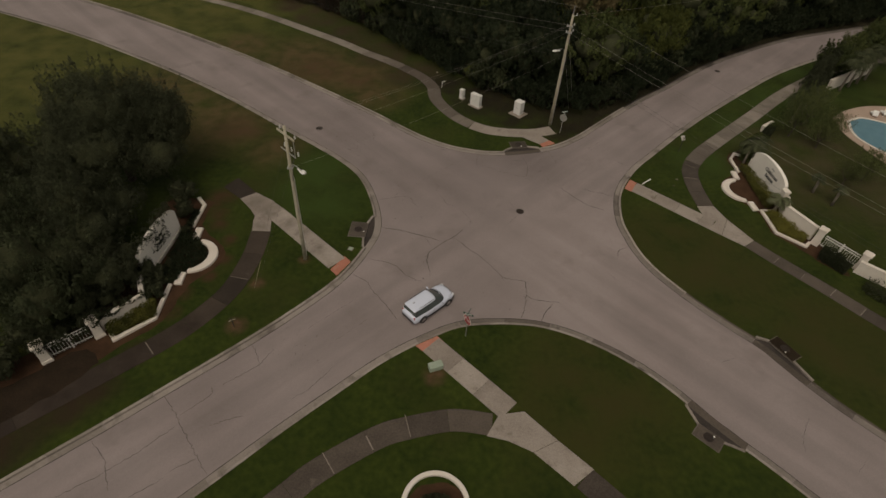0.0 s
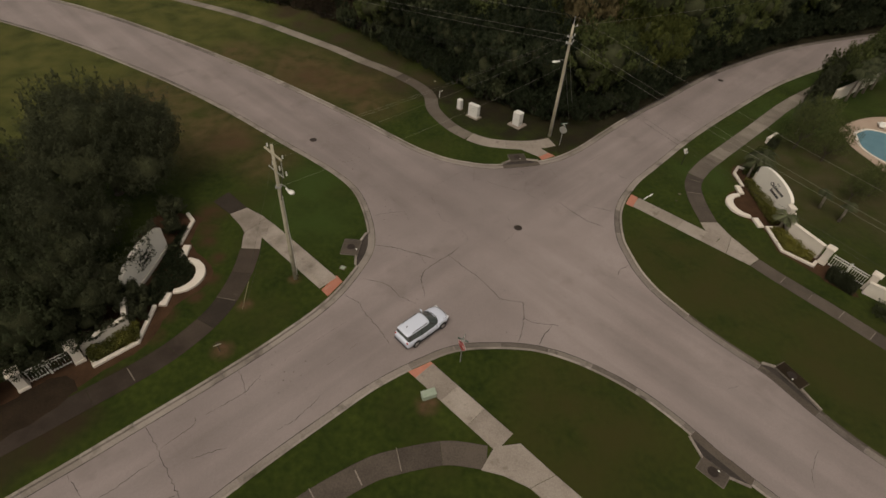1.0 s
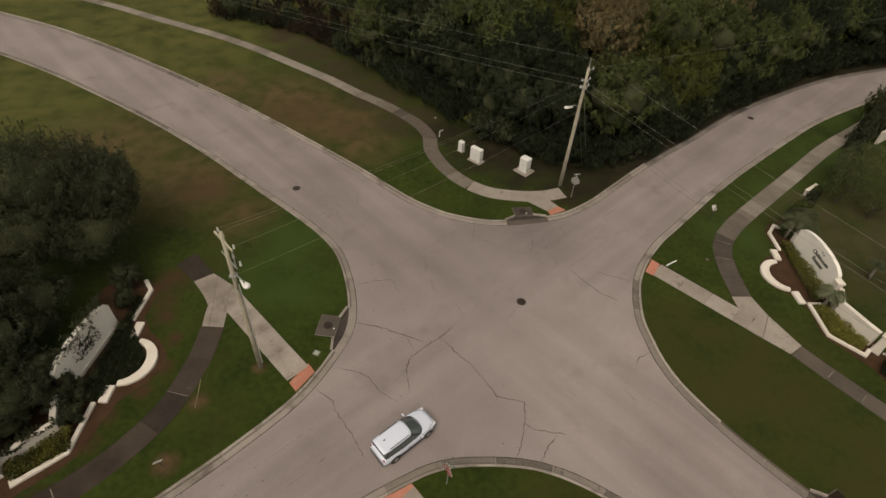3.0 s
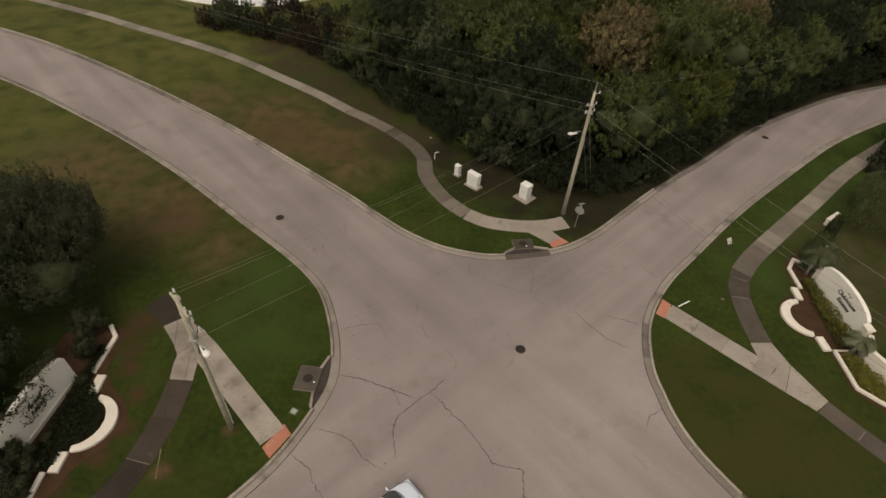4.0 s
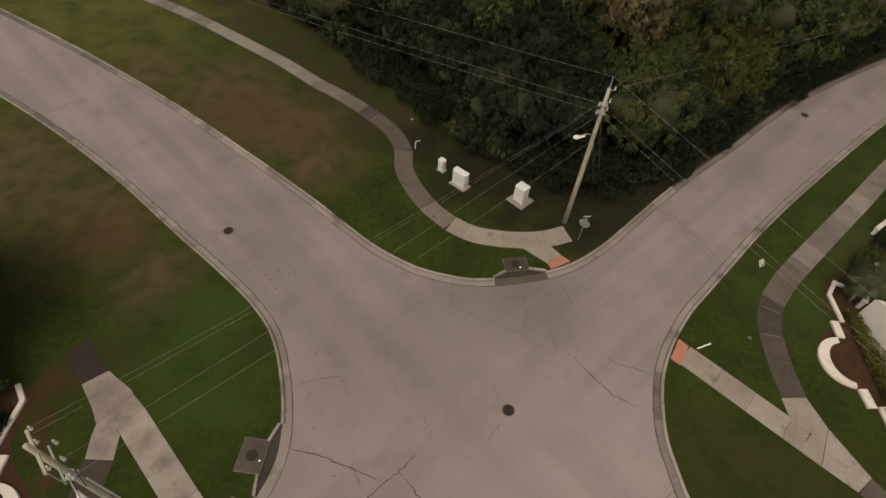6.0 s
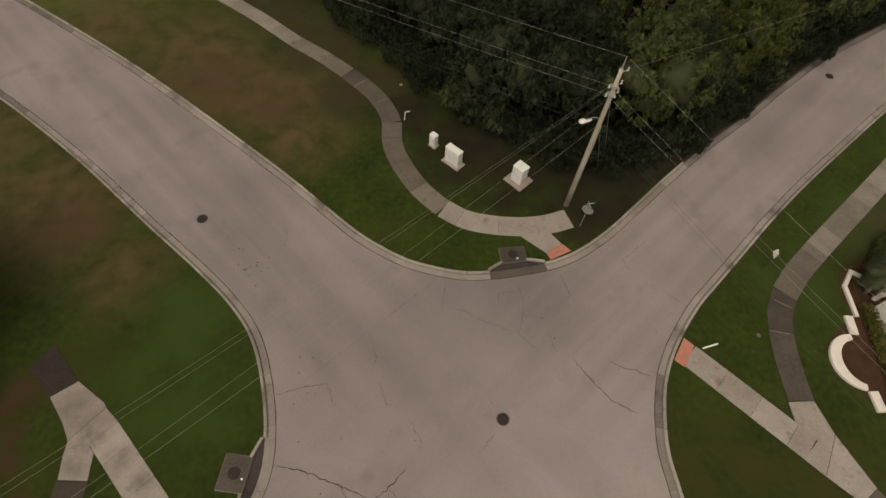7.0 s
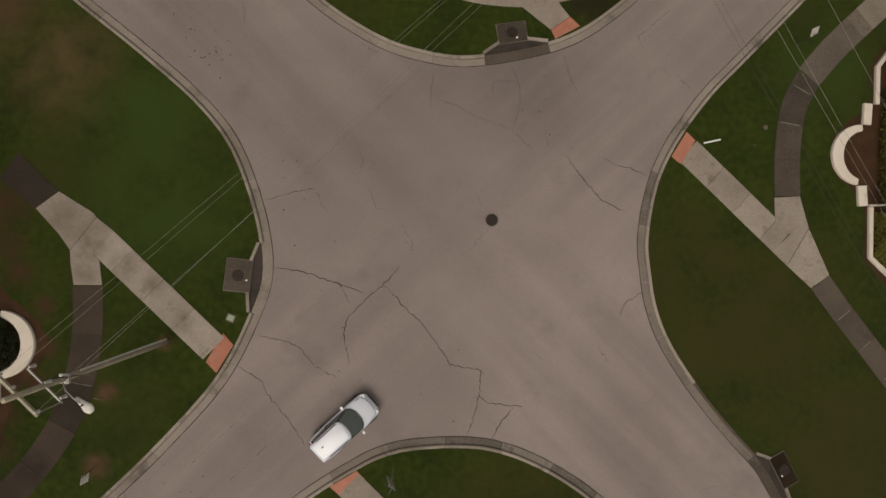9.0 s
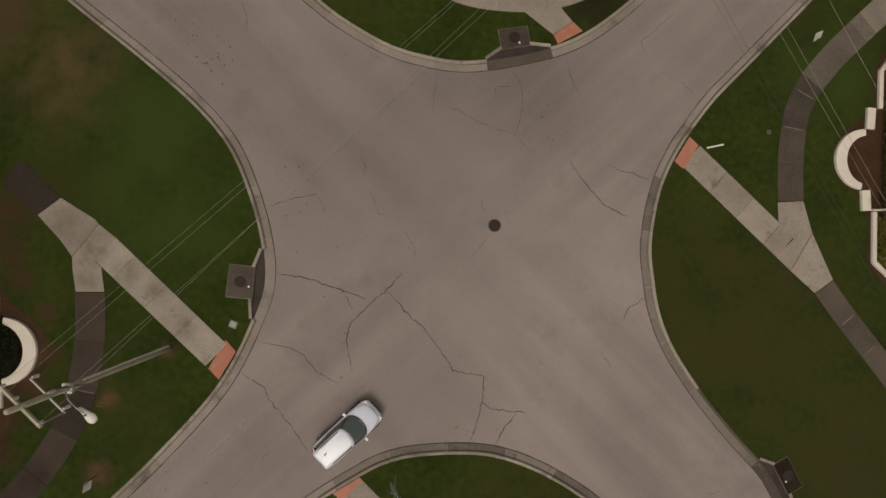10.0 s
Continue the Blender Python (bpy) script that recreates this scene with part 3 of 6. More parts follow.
def crown_points(lobes, clusters, each, spread, seed):
    """Places of leaves, in upright tapering sprays over the outside of a few rounded lobes (x, y, z, rx, ry, rz)."""
    rng = np.random.default_rng(seed)
    lobes = np.array(lobes, float)
    weight = lobes[:, 3] * lobes[:, 5]
    pick = rng.choice(len(lobes), clusters, p=weight / weight.sum())
    d = rng.normal(size=(clusters, 3))
    d[:, 2] = np.where(d[:, 2] < 0, d[:, 2] * 0.6, d[:, 2])
    d /= np.linalg.norm(d, axis=1)[:, None]
    centre = lobes[pick, :3] + d * lobes[pick, 3:] * rng.uniform(0.74, 1.02, size=(clusters, 1))
    axis = d * 0.55 + np.array([0, 0, 1.0]) + rng.normal(size=(clusters, 3)) * 0.16
    axis /= np.linalg.norm(axis, axis=1)[:, None]
    size = rng.uniform(0.6, 1.5, size=(clusters, 1, 1))
    t = rng.uniform(0, 1, size=(clusters, each, 1)) ** 1.15
    ring = rng.normal(size=(clusters, each, 3))
    ring -= axis[:, None, :] * (ring * axis[:, None, :]).sum(axis=2, keepdims=True)
    ring /= np.linalg.norm(ring, axis=2, keepdims=True) + 1e-9
    wide = spread * 1.3 * (0.25 + 0.9 * t ** 0.4 * (1.06 - t) ** 0.6) * rng.uniform(0.3, 1.0, size=t.shape) ** 0.5
    pts = centre[:, None, :] + axis[:, None, :] * (t - 0.35) * spread * 3.4 * size + ring * wide * (0.6 + 0.4 * size)
    out = ring * 0.75 + axis[:, None, :] * (0.25 + 0.5 * t) + d[:, None, :] * 0.45
    out /= np.linalg.norm(out, axis=2)[:, :, None]
    return pts.reshape(-1, 3), out.reshape(-1, 3)


def shoots(lobes, count, each, length, seed):
    """Leaves along thin upright shoots that stand out of the crown's top."""
    rng = np.random.default_rng(seed)
    lobes = np.array(lobes, float)
    out = []
    for _ in range(count):
        x, y, z, rx, ry, rz = lobes[rng.integers(len(lobes))]
        a, r = rng.uniform(0, 6.28), rng.uniform(0.1, 0.85)
        base = np.array([x + rx * r * math.cos(a), y + ry * r * math.sin(a), z + rz * math.sqrt(1 - r * r) * 0.95])
        way = np.array([math.cos(a) * r * 0.5, math.sin(a) * r * 0.5, 1.0])
        t = rng.uniform(0, 1, size=(each, 1)) ** 0.8
        out.append(base + way * t * length * rng.uniform(0.6, 1.3) + rng.normal(size=(each, 3)) * np.array([0.26, 0.26, 0.12]) * (1.12 - t))
    return np.concatenate(out)


def trunk_mesh(height, radius, lobes, seed, sides=7):
    """A tapered trunk that forks into limbs which reach into the lobes."""
    rnd = random.Random(seed)
    bm = bmesh.new()

    def limb(points, radii):
        piece = tube(points, radii, sides)
        me = bpy.data.meshes.new("limb")
        piece.to_mesh(me)
        piece.free()
        bm.from_mesh(me)
        bpy.data.meshes.remove(me)

    fork = Vector((rnd.uniform(-0.2, 0.2), rnd.uniform(-0.2, 0.2), height))
    limb([Vector((0, 0, -0.1)), Vector((0.05, 0, height * 0.2)), fork * 0.6, fork], [radius * 1.5, radius * 1.05, radius * 0.9, radius * 0.75])
    for x, y, z, rx, ry, rz in lobes:
        end = Vector((x, y, z))
        mid = fork.lerp(end, 0.5) + Vector((rnd.uniform(-0.3, 0.3), rnd.uniform(-0.3, 0.3), rnd.uniform(0, 0.3)))
        limb([fork - Vector((0, 0, height * 0.1)), mid, end], [radius * 0.5, radius * 0.3, radius * 0.1])
        for _ in range(2):
            tip = end + Vector((rnd.uniform(-rx, rx), rnd.uniform(-ry, ry), rnd.uniform(0, rz))) * 0.8
            limb([mid.lerp(end, 0.6), mid.lerp(tip, 0.7), tip], [radius * 0.2, radius * 0.13, radius * 0.05])
    return bm


def plant(name, label, category, lobes, trunk_height, trunk_radius, clusters, each, spread, size, mat, seed, place, upright=0, group="", slim=0.36, tuft=1.15):
    root = thing(name, label, category, place, group)
    part("trunk", trunk_mesh(trunk_height, trunk_radius, lobes, seed, 4 if trunk_radius < 0.2 else 7), BARK, root)
    pts, out = crown_points(lobes, clusters, each, spread, seed)
    if upright:
        tips = shoots(lobes, upright, 26, tuft, seed + 7)
        side = np.random.default_rng(seed).normal(size=tips.shape) * np.array([1, 1, 0.3]) + np.array([0.0, -0.2, 0.35])
        pts, out = np.concatenate([pts, tips]), np.concatenate([out, side / np.linalg.norm(side, axis=1)[:, None]])
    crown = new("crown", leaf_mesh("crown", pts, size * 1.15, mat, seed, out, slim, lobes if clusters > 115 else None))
    crown.parent = root
    return root


def random_lobes(width, base, top, n, seed):
    rnd = random.Random(seed)
    out = []
    for k in range(n):
        a = 6.28 * (k + rnd.uniform(-0.3, 0.3)) / n
        r = width * rnd.uniform(0.25, 0.6) if k else 0.0
        size = width * rnd.uniform(0.46, 0.66)
        z = base + (top - base) * ((0.28, 0.62, 0.40, 0.70)[k % 4] + rnd.uniform(-0.06, 0.08) if k else 0.74)
        out.append((r * math.cos(a), r * math.sin(a), z, size, size, min(size * 0.95, top - z, z - base * 0.75)))
    return out


# the great live oak beside the estate sign, and its greyer neighbours
OAK_LOBES = [(0, 0, 8.2, 4.6, 4.6, 3.6), (3.2, 2.0, 6.2, 3.8, 3.6, 3.2), (-3.4, 1.6, 6.4, 4.0, 3.8, 3.2), (0.4, -3.6, 6.0, 4.0, 3.8, 3.0), (1.0, 4.2, 5.6, 3.6, 3.4, 2.8), (-4.2, -2.6, 5.2, 3.4, 3.4, 2.6), (4.6, -1.8, 4.8, 2.8, 3.0, 2.3)]
plant("oak_tree", "large dark live oak with a broad dense crown beside the sign", "tree", OAK_LOBES, 2.8, 0.42, 1150, 60, 0.44, 0.21, LEAF_OAK, 11, pose(-29.5, 40.7, 0) @ Matrix.Scale(0.92, 4), upright=190, tuft=1.9)
NEAR_LOBES = [(0, 0, 5.6, 3.4, 3.4, 3.0), (2.6, -1.6, 4.4, 2.8, 2.8, 2.4), (-2.6, 1.2, 4.6, 3.0, 3.0, 2.5), (0.6, 2.8, 4.2, 2.8, 2.6, 2.2), (-1.2, -2.8, 3.8, 2.6, 2.6, 2.0)]
plant("oak_tree", "grey-green oak with ragged upright twigs behind the low fence", "tree", NEAR_LOBES, 2.0, 0.3, 420, 52, 0.34, 0.21, LEAF_GREY, 12, pose(-33.0, 28.6, 0, 0, 0, 40), upright=110, tuft=1.7)
plant("oak_tree", "dark leafy oak leaning over the estate sign wall", "tree", NEAR_LOBES, 2.2, 0.3, 460, 52, 0.34, 0.21, LEAF_OAK, 13, pose(-28.3, 30.4, 0, 0, 0, 160) @ Matrix.Scale(0.95, 4), upright=100, tuft=1.7)
plant("oak_tree", "small grey-green tree behind the white fence pillars", "tree", NEAR_LOBES, 1.6, 0.22, 360, 52, 0.34, 0.22, LEAF_GREY, 14, pose(-28.3, 23.6, 0, 0, 0, 250) @ Matrix.Scale(0.95, 4), upright=70)
plant("oak_tree", "dark young oak overhanging the white wing wall", "tree", NEAR_LOBES, 1.6, 0.2, 300, 52, 0.36, 0.22, LEAF_OAK, 16, pose(-26.2, 26.0, 0, 0, 0, 20) @ Matrix.Scale(0.72, 4), upright=60)
plant("oak_tree", "dusky oak beyond the white fence", "tree", NEAR_LOBES, 2.0, 0.3, 420, 52, 0.34, 0.21, LEAF_OAK, 15, pose(-37.5, 34.5, 0, 0, 0, 80), upright=40)
for x, y, s, k in ((-23.6, 27.4, 0.78, 1), (-22.3, 28.0, 0.42, 2), (-21.5, 33.4, 0.18, 3), (-21.3, 29.2, 0.17, 4), (-22.3, 35.6, 0.36, 5), (-23.1, 37.6, 0.5, 6), (-25.0, 23.4, 0.6, 7), (-27.3, 21.2, 0.62, 8), (-28.4, 18.4, 0.6, 11), (-30.6, 16.0, 0.66, 12), (-33.4, 13.6, 0.7, 13), (-26.0, 21.3, 0.4, 14), (-21.0, 26.2, 0.28, 15), (-21.4, 27.6, 0.26, 16), (-24.4, 25.4, 0.62, 17)):
    plant("shrub", "dark green shaded shrub in the sign's planting bed", "shrub", random_lobes(2.6, 0.4, 4.4, 5, 40 + k), 0.5, 0.10, 120, 34, 0.34, 0.30, LEAF_OAK, 60 + k, pose(x, y, 0, 0, 0, 50 * k) @ Matrix.Scale(s, 4), group="shrubs in the sign bed")

# woodland
WOODS = [(-37, 95), (-23, 91), (-11.5, 82.4), (-3.4, 75.0), (3.0, 68.2), (8.3, 63.0), (13.9, 60.8), (18.0, 61.0), (22.2, 62.6), (26.5, 66.4), (33, 72.6), (40, 78.8), (48, 85.3), (60, 93.0), (72, 98.2), (95, 106.5), (135, 114.5), (135, 158), (-30, 158)]


def inside(p, poly):
    hit = False
    for (x1, y1), (x2, y2) in zip(poly, poly[1:] + poly[:1]):
        if (y1 > p[1]) != (y2 > p[1]) and p[0] < (x2 - x1) * (p[1] - y1) / (y2 - y1) + x1:
            hit = not hit
    return hit


def edge_distance(p, poly):
    best = 1e9
    for (x1, y1), (x2, y2) in zip(poly[:17], poly[1:17]):
        d = Vector((x2 - x1, y2 - y1))
        t = max(0, min(1, ((p[0] - x1) * d.x + (p[1] - y1) * d.y) / d.length_squared))
        best = min(best, math.hypot(p[0] - x1 - t * d.x, p[1] - y1 - t * d.y))
    return best


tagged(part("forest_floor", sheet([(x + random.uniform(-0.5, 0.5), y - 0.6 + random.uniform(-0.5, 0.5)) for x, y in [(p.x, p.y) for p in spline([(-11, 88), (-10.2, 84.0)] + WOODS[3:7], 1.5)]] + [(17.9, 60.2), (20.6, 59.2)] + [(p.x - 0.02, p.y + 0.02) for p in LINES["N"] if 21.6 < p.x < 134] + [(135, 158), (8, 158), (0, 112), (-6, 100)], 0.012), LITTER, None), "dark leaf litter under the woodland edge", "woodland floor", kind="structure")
KINDS = []
for k, (mat, label, width, base, top, up) in enumerate((
        (LEAF_WOOD, "dark green woodland tree", 3.5, 1.0, 7.8, 50), (LEAF_WOOD, "dark green woodland tree", 3.0, 1.2, 9.0, 60), (LEAF_GREY, "grey-green woodland tree with feathery upright twigs", 3.0, 1.0, 7.4, 120),
        (LEAF_WOOD, "dense green woodland tree", 3.9, 0.9, 6.8, 40), (LEAF_LIME, "yellow-green leafy woodland tree", 3.2, 0.9, 6.2, 50), (LEAF_RUST, "russet woodland tree with pale dry plumes", 2.9, 1.2, 8.0, 220), (LEAF_SHADED, "woodland tree with shade put into its leaf colour", 3.2, 0.8, 6.6, 60))):
    lobes = random_lobes(width, base, top, 8, 100 + k)
    KINDS.append((lobes, mat, label, base, up, k))
LOW = [(LEAF_SHADED, "low dark green bush at the woodland edge"), (LEAF_GREY, "low grey-green bush at the woodland edge"), (LEAF_LIME, "low yellow-green bush at the woodland edge"), (LEAF_SCRUB, "low brown scrub beside the sidewalk")]
woods_rng = random.Random(5)
spots = [(21.6, 80.5), (38.0, 86.8), (30.5, 72.5), (17.5, 77.0), (8.0, 84.0)]
tries = 0
while len(spots) < 285 and tries < 40000:
    tries += 1
    p = (woods_rng.uniform(-36, 112), woods_rng.uniform(60, 117))
    if not inside(p, WOODS):
        continue
    d = edge_distance(p, WOODS)
    if p[0] < -16 + (p[1] - 82) * 0.15 and p[1] > 103:
        continue
    gap = 2.3 if p[0] < -11 + (p[1] - 82) * 0.2 else 3.5 if d < 5 else 4.6 if d < 18 else 5.4
    if all((p[0] - q[0]) ** 2 + (p[1] - q[1]) ** 2 > gap * gap for q in spots):
        spots.append(p)
rim = [(p.x, p.y) for p in spline(WOODS[:17], 1.5)]
rim = [(x + woods_rng.uniform(-0.5, 0.5), y - 0.3 + woods_rng.uniform(-0.5, 0.5)) for x, y in rim if x < 90]
rim += [(p.x - 1.9 + woods_rng.uniform(-0.4, 0.4), p.y + 1.5 + woods_rng.uniform(-0.4, 0.4)) for p in spline([(p.x, p.y) for p in LINES["N"][::6] if 24 < p.x < 75], 1.6)]
woods_made = {}
for p in rim + spots:
    d = 0.0 if p in rim else edge_distance(p, WOODS)
    turn, far = woods_rng.uniform(0, 360), d > 25
    scrub = p[0] < -11 + (p[1] - 82) * 0.2
    if d < 0.9 or scrub:
        k = woods_rng.choices((0, 1), (9, 0.9))[0]
        if scrub:
            k = woods_rng.choices((0, 1, 3), (1.5, 1, 3))[0]
        key, scale = ("low", k), woods_rng.uniform(0.45, 0.8) if scrub else woods_rng.uniform(0.7, 1.15)
    else:
        k = woods_rng.choices(range(5), (5.5, 5, 2.5, 5.5, 4))[0]
        if math.hypot(p[0] - 30.5, p[1] - 72.5) < 5.5 or math.hypot(p[0] - 9, p[1] - 84) < 4.5:
            k = 4
        elif k == 4 and d < 9:
            k = 1
        elif 9 < d < 22 and woods_rng.random() < 0.35:
            k = 4
        # front trees mostly get leaves with the shade coloured in
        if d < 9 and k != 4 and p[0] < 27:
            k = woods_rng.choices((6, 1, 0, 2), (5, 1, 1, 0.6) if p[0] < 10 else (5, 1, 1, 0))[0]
        if math.hypot(p[0] - 21.6, p[1] - 80.5) < 2.5 or math.hypot(p[0] - 38, p[1] - 86.8) < 2.6:
            k = 5
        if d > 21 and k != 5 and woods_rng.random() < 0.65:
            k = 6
        # trees along the far road take the shade-darkened leaves more often
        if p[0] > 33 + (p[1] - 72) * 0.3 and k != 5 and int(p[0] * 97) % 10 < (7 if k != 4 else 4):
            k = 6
        key, scale = ("far" if far and k != 5 else "near", k), woods_rng.uniform(1.05, 1.6)
        if d < 4:
            scale *= 0.8
        if k == 5:
            scale = 1.42
        elif 16 < p[0] < 29 and 69 < p[1] < 79:
            scale = 0.82
        elif math.hypot(p[0] - 30.5, p[1] - 72.5) < 5.5:
            scale = 1.18
    m = pose(p[0], p[1], 0, 0, 0, turn) @ Matrix.Diagonal((scale * woods_rng.uniform(0.9, 1.15), scale * woods_rng.uniform(0.9, 1.15), scale, 1))
    if key in woods_made:
        own = woods_made[key].scale
        copy_thing(woods_made[key], m @ Matrix.Diagonal((1 / own.x, 1 / own.y, 1 / own.z, 1)))
        continue
    if key[0] == "low":
        mat, label = LOW[k]
        root = plant("bush", label, "bush", random_lobes(2.2, 0.3, 2.9, 6, 130 + k), 0.4, 0.07, 70, 15, 0.24, 0.34, mat, 140 + k, Matrix(), upright=9, group="bushes along the woodland edge")
    else:
        lobes, mat, label, base, up, seed = KINDS[k]
        base = 1.5
        root = plant("woodland_tree", label, "tree", lobes, base, 0.14, 150 if far else 320, 20 if far else 26, 0.29, 0.40 if far else 0.31, mat, 200 + seed + (50 if far else 0), Matrix(), upright=up // 3 if far else up // 2, group="trees of the woodland")
    root.matrix_world = m
    woods_made[key] = root
# fresh growth that stands out at the foot of the woods
plant("bush", "bright green sapling at the foot of the woods", "bush", random_lobes(1.1, 0.3, 2.2, 5, 151), 0.5, 0.05, 40, 24, 0.25, 0.34, LEAF_LIME, 152, pose(4.6, 65.6, 0))
plant("bush", "sparse grey bush with bare twigs on the verge", "bush", random_lobes(2.2, 0.3, 3.4, 6, 153), 0.6, 0.08, 90, 22, 0.3, 0.3, LEAF_GREY, 154, pose(-33.2, 95.0, 0), upright=20)


# palms
def palm(label, height, fronds, length, seed, place, lean=0.0, group="", leaves=LEAF_PALM):
    rnd = random.Random(seed)
    root = thing("palm", label, "palm tree", place, group)
    top = Vector((lean * 0.6, lean * 0.3, height))
    part("trunk", tube([Vector((0, 0, -0.1)), Vector((lean * 0.1, 0, height * 0.4)), Vector((lean * 0.35, lean * 0.15, height * 0.75)), top], [0.19, 0.14, 0.12, 0.14], 8), PALM_BARK, root, smooth=True)
    for k in range(fronds):
        a = 2.4 * k + rnd.uniform(-0.2, 0.2)
        rise = rnd.uniform(-0.2, 1.0)
        out = Vector((math.cos(a), math.sin(a), 0))
        side = Vector((-out.y, out.x, 0))
        bm = bmesh.new()
        spine = []
        size = length * rnd.uniform(0.8, 1.15)
        for i in range(9):
            t = i / 8
            spine.append(top + out * size * t * (0.9 - 0.2 * rise * t) + Vector((0, 0, size * (rise * t - (0.45 + 0.55 * rise) * t * t))))
        for i in range(8):
            for s in (0.0, 0.5):
                p = spine[i].lerp(spine[i + 1], s)
                t = (i + s) / 8
                reach = size * 0.36 * math.sin(math.pi * (0.12 + 0.83 * t)) + 0.05
                for sign in (-1, 1):
                    tip = p + side * sign * reach + (spine[i + 1] - spine[i]).normalized() * reach * 0.7 - Vector((0, 0, reach * rnd.uniform(0.2, 0.6)))
                    q = (spine[i + 1] - spine[i]).normalized() * 0.055
                    bm.faces.new([bm.verts.new(v) for v in (p - q, p + q, tip)])
        for i in range(8):
            w = 0.025 * (1 - i / 9)
            bm.faces.new([bm.verts.new(v) for v in (spine[i] - side * w, spine[i] + side * w, spine[i + 1] + side * w * 0.8, spine[i + 1] - side * w * 0.8)])
        part("frond", bm, leaves, root)
    return root


palm("small feather palm in front of the white wing wall", 1.7, 11, 1.35, 1, pose(34.75, 41.3, 0), leaves=LEAF_PALM_PALE)
palm("clump palm beside the white estate sign", 2.2, 12, 1.6, 2, pose(35.1, 50.1, 0, 0, 0, 30), 0.3)
palm("clump palm beside the white estate sign", 2.0, 14, 1.7, 3, pose(36.0, 51.4, 0, 0, 0, 130), -0.3)
palm("clump palm beside the white estate sign", 2.6, 14, 1.8, 4, pose(36.2, 50.5, 0, 0, 0, 230), 0.2)
for k, (x, y, h) in enumerate(((45.2, 60.2, 3.2), (47.8, 62.6, 3.4), (40.75, 45.2, 2.0), (41.7, 43.1, 2.1), (56.6, 70.0, 4.2), (58.6, 71.4, 4.5), (60.6, 72.8, 4.5), (62.6, 74.2, 4.6))):
    palm("slim young palm on the clubhouse lawn", h, 10 if h < 2.5 else 20, 0.9 if h < 2.5 else 2.2, 10 + k, pose(x, y, 0, 0, 0, 70 * k), 0.3 * (-1) ** k, "palms by the pool")
GARDEN = random_lobes(2.4, 0.8, 5.2, 7, 300)
garden = plant("garden_tree", "leafy green garden tree by the pool terrace", "tree", GARDEN, 1.4, 0.14, 170, 26, 0.34, 0.34, LEAF_WOOD, 301, pose(59.2, 75.6, 0), upright=20, group="garden trees")
for x, y, s in ((55.8, 73.0, 0.9), (63.2, 78.2, 1.1), (67.6, 80.8, 1.2), (71.5, 76, 1.1), (54.5, 49, 0.7), (60, 45, 1.0), (48.5, 37.5, 0.8)):
    copy_thing(garden, pose(x, y, 0, 0, 0, x * 37) @ Matrix.Scale(s, 4))
FEATHER = random_lobes(2.4, 1.0, 4.6, 8, 330)
feather = plant("garden_tree", "soft feathery grey-green tree on the clubhouse lawn", "tree", FEATHER, 1.4, 0.1, 90, 26, 0.55, 0.17, LEAF_FEATHER, 331, pose(43.2, 56.6, 0), upright=60, group="feathery trees")
for x, y, s in ((46.4, 59.6, 0.95), (45.4, 54.2, 0.75), (47.6, 56.4, 0.7), (44.6, 46.6, 0.6), (47.4, 47.8, 0.7)):
    copy_thing(feather, pose(x, y, 0, 0, 0, x * 61) @ Matrix.Scale(s, 4))
for k, (x, y) in enumerate(((50.4, 67.8), (51.6, 68.8), (52.8, 69.9), (54.0, 71.2), (55.2, 72.5))):
    plant("bush", "dark spiky evergreen beside the white garden wall", "bush", [(0, 0, 1.4, 0.9, 0.9, 1.4), (0.3, 0.2, 2.6, 0.5, 0.5, 1.2)], 0.5, 0.08, 70, 26, 0.2, 0.30, LEAF_OAK, 320 + k, pose(x, y, 0), upright=40, group="evergreens along the garden wall")


def planting(name, label, outline, low, high, count, size, mat, seed, category="hedge"):
    """A bed of low plants as one object: leaves filling an outline between two heights."""
    rng = random.Random(seed)
    xs, ys = [p[0] for p in outline], [p[1] for p in outline]
    pts = []
    while len(pts) < count:
        p = (rng.uniform(min(xs), max(xs)), rng.uniform(min(ys), max(ys)))
        if inside(p, outline):
            top = high * (0.75 + 0.35 * noise.noise(Vector((p[0] * 1.3, p[1] * 1.3, seed))))
            pts.append((p[0], p[1], rng.uniform(low, top)))
    return tagged(new(name, leaf_mesh(name, pts, size, mat, seed)), label, category, kind="stuff")


planting("hedge", "clipped yellow-green hedge in front of the white sign", [(34.0, 48.9), (34.9, 48.8), (35.4, 42.2), (34.0, 41.6)], 0.1, 1.1, 4200, 0.17, LEAF_HEDGE, 21)
planting("flower_bed", "mottled yellow-green planting inside the low wall", [(33.7, 41.0), (34.7, 40.8), (36.2, 37.2), (35.4, 36.6), (33.7, 38.1)], 0.05, 0.95, 3600, 0.18, LEAF_HEDGE_BRIGHT, 22, "planting")
planting("flower_bed", "mottled yellow-green planting inside the low wall", [(-20.2, 24.0), (-20.9, 25.5), (-23.35, 22.55), (-22.6, 21.8)], 0.05, 0.95, 3800, 0.17, LEAF_HEDGE_BRIGHT, 23, "planting")
planting("hedge", "dark clipped hedge along the white fence", [(36.8, 35.7), (38.5, 33.7), (37.4, 32.6), (35.9, 34.6)], 0.05, 1.35, 4200, 0.17, LEAF_OAK, 24)
planting("hedge", "dark clipped hedge before the white garden wall", [(38.9, 31.9), (52, 17.0), (50.8, 16.0), (37.9, 30.6)], 0.05, 1.35, 9000, 0.17, LEAF_OAK, 25)
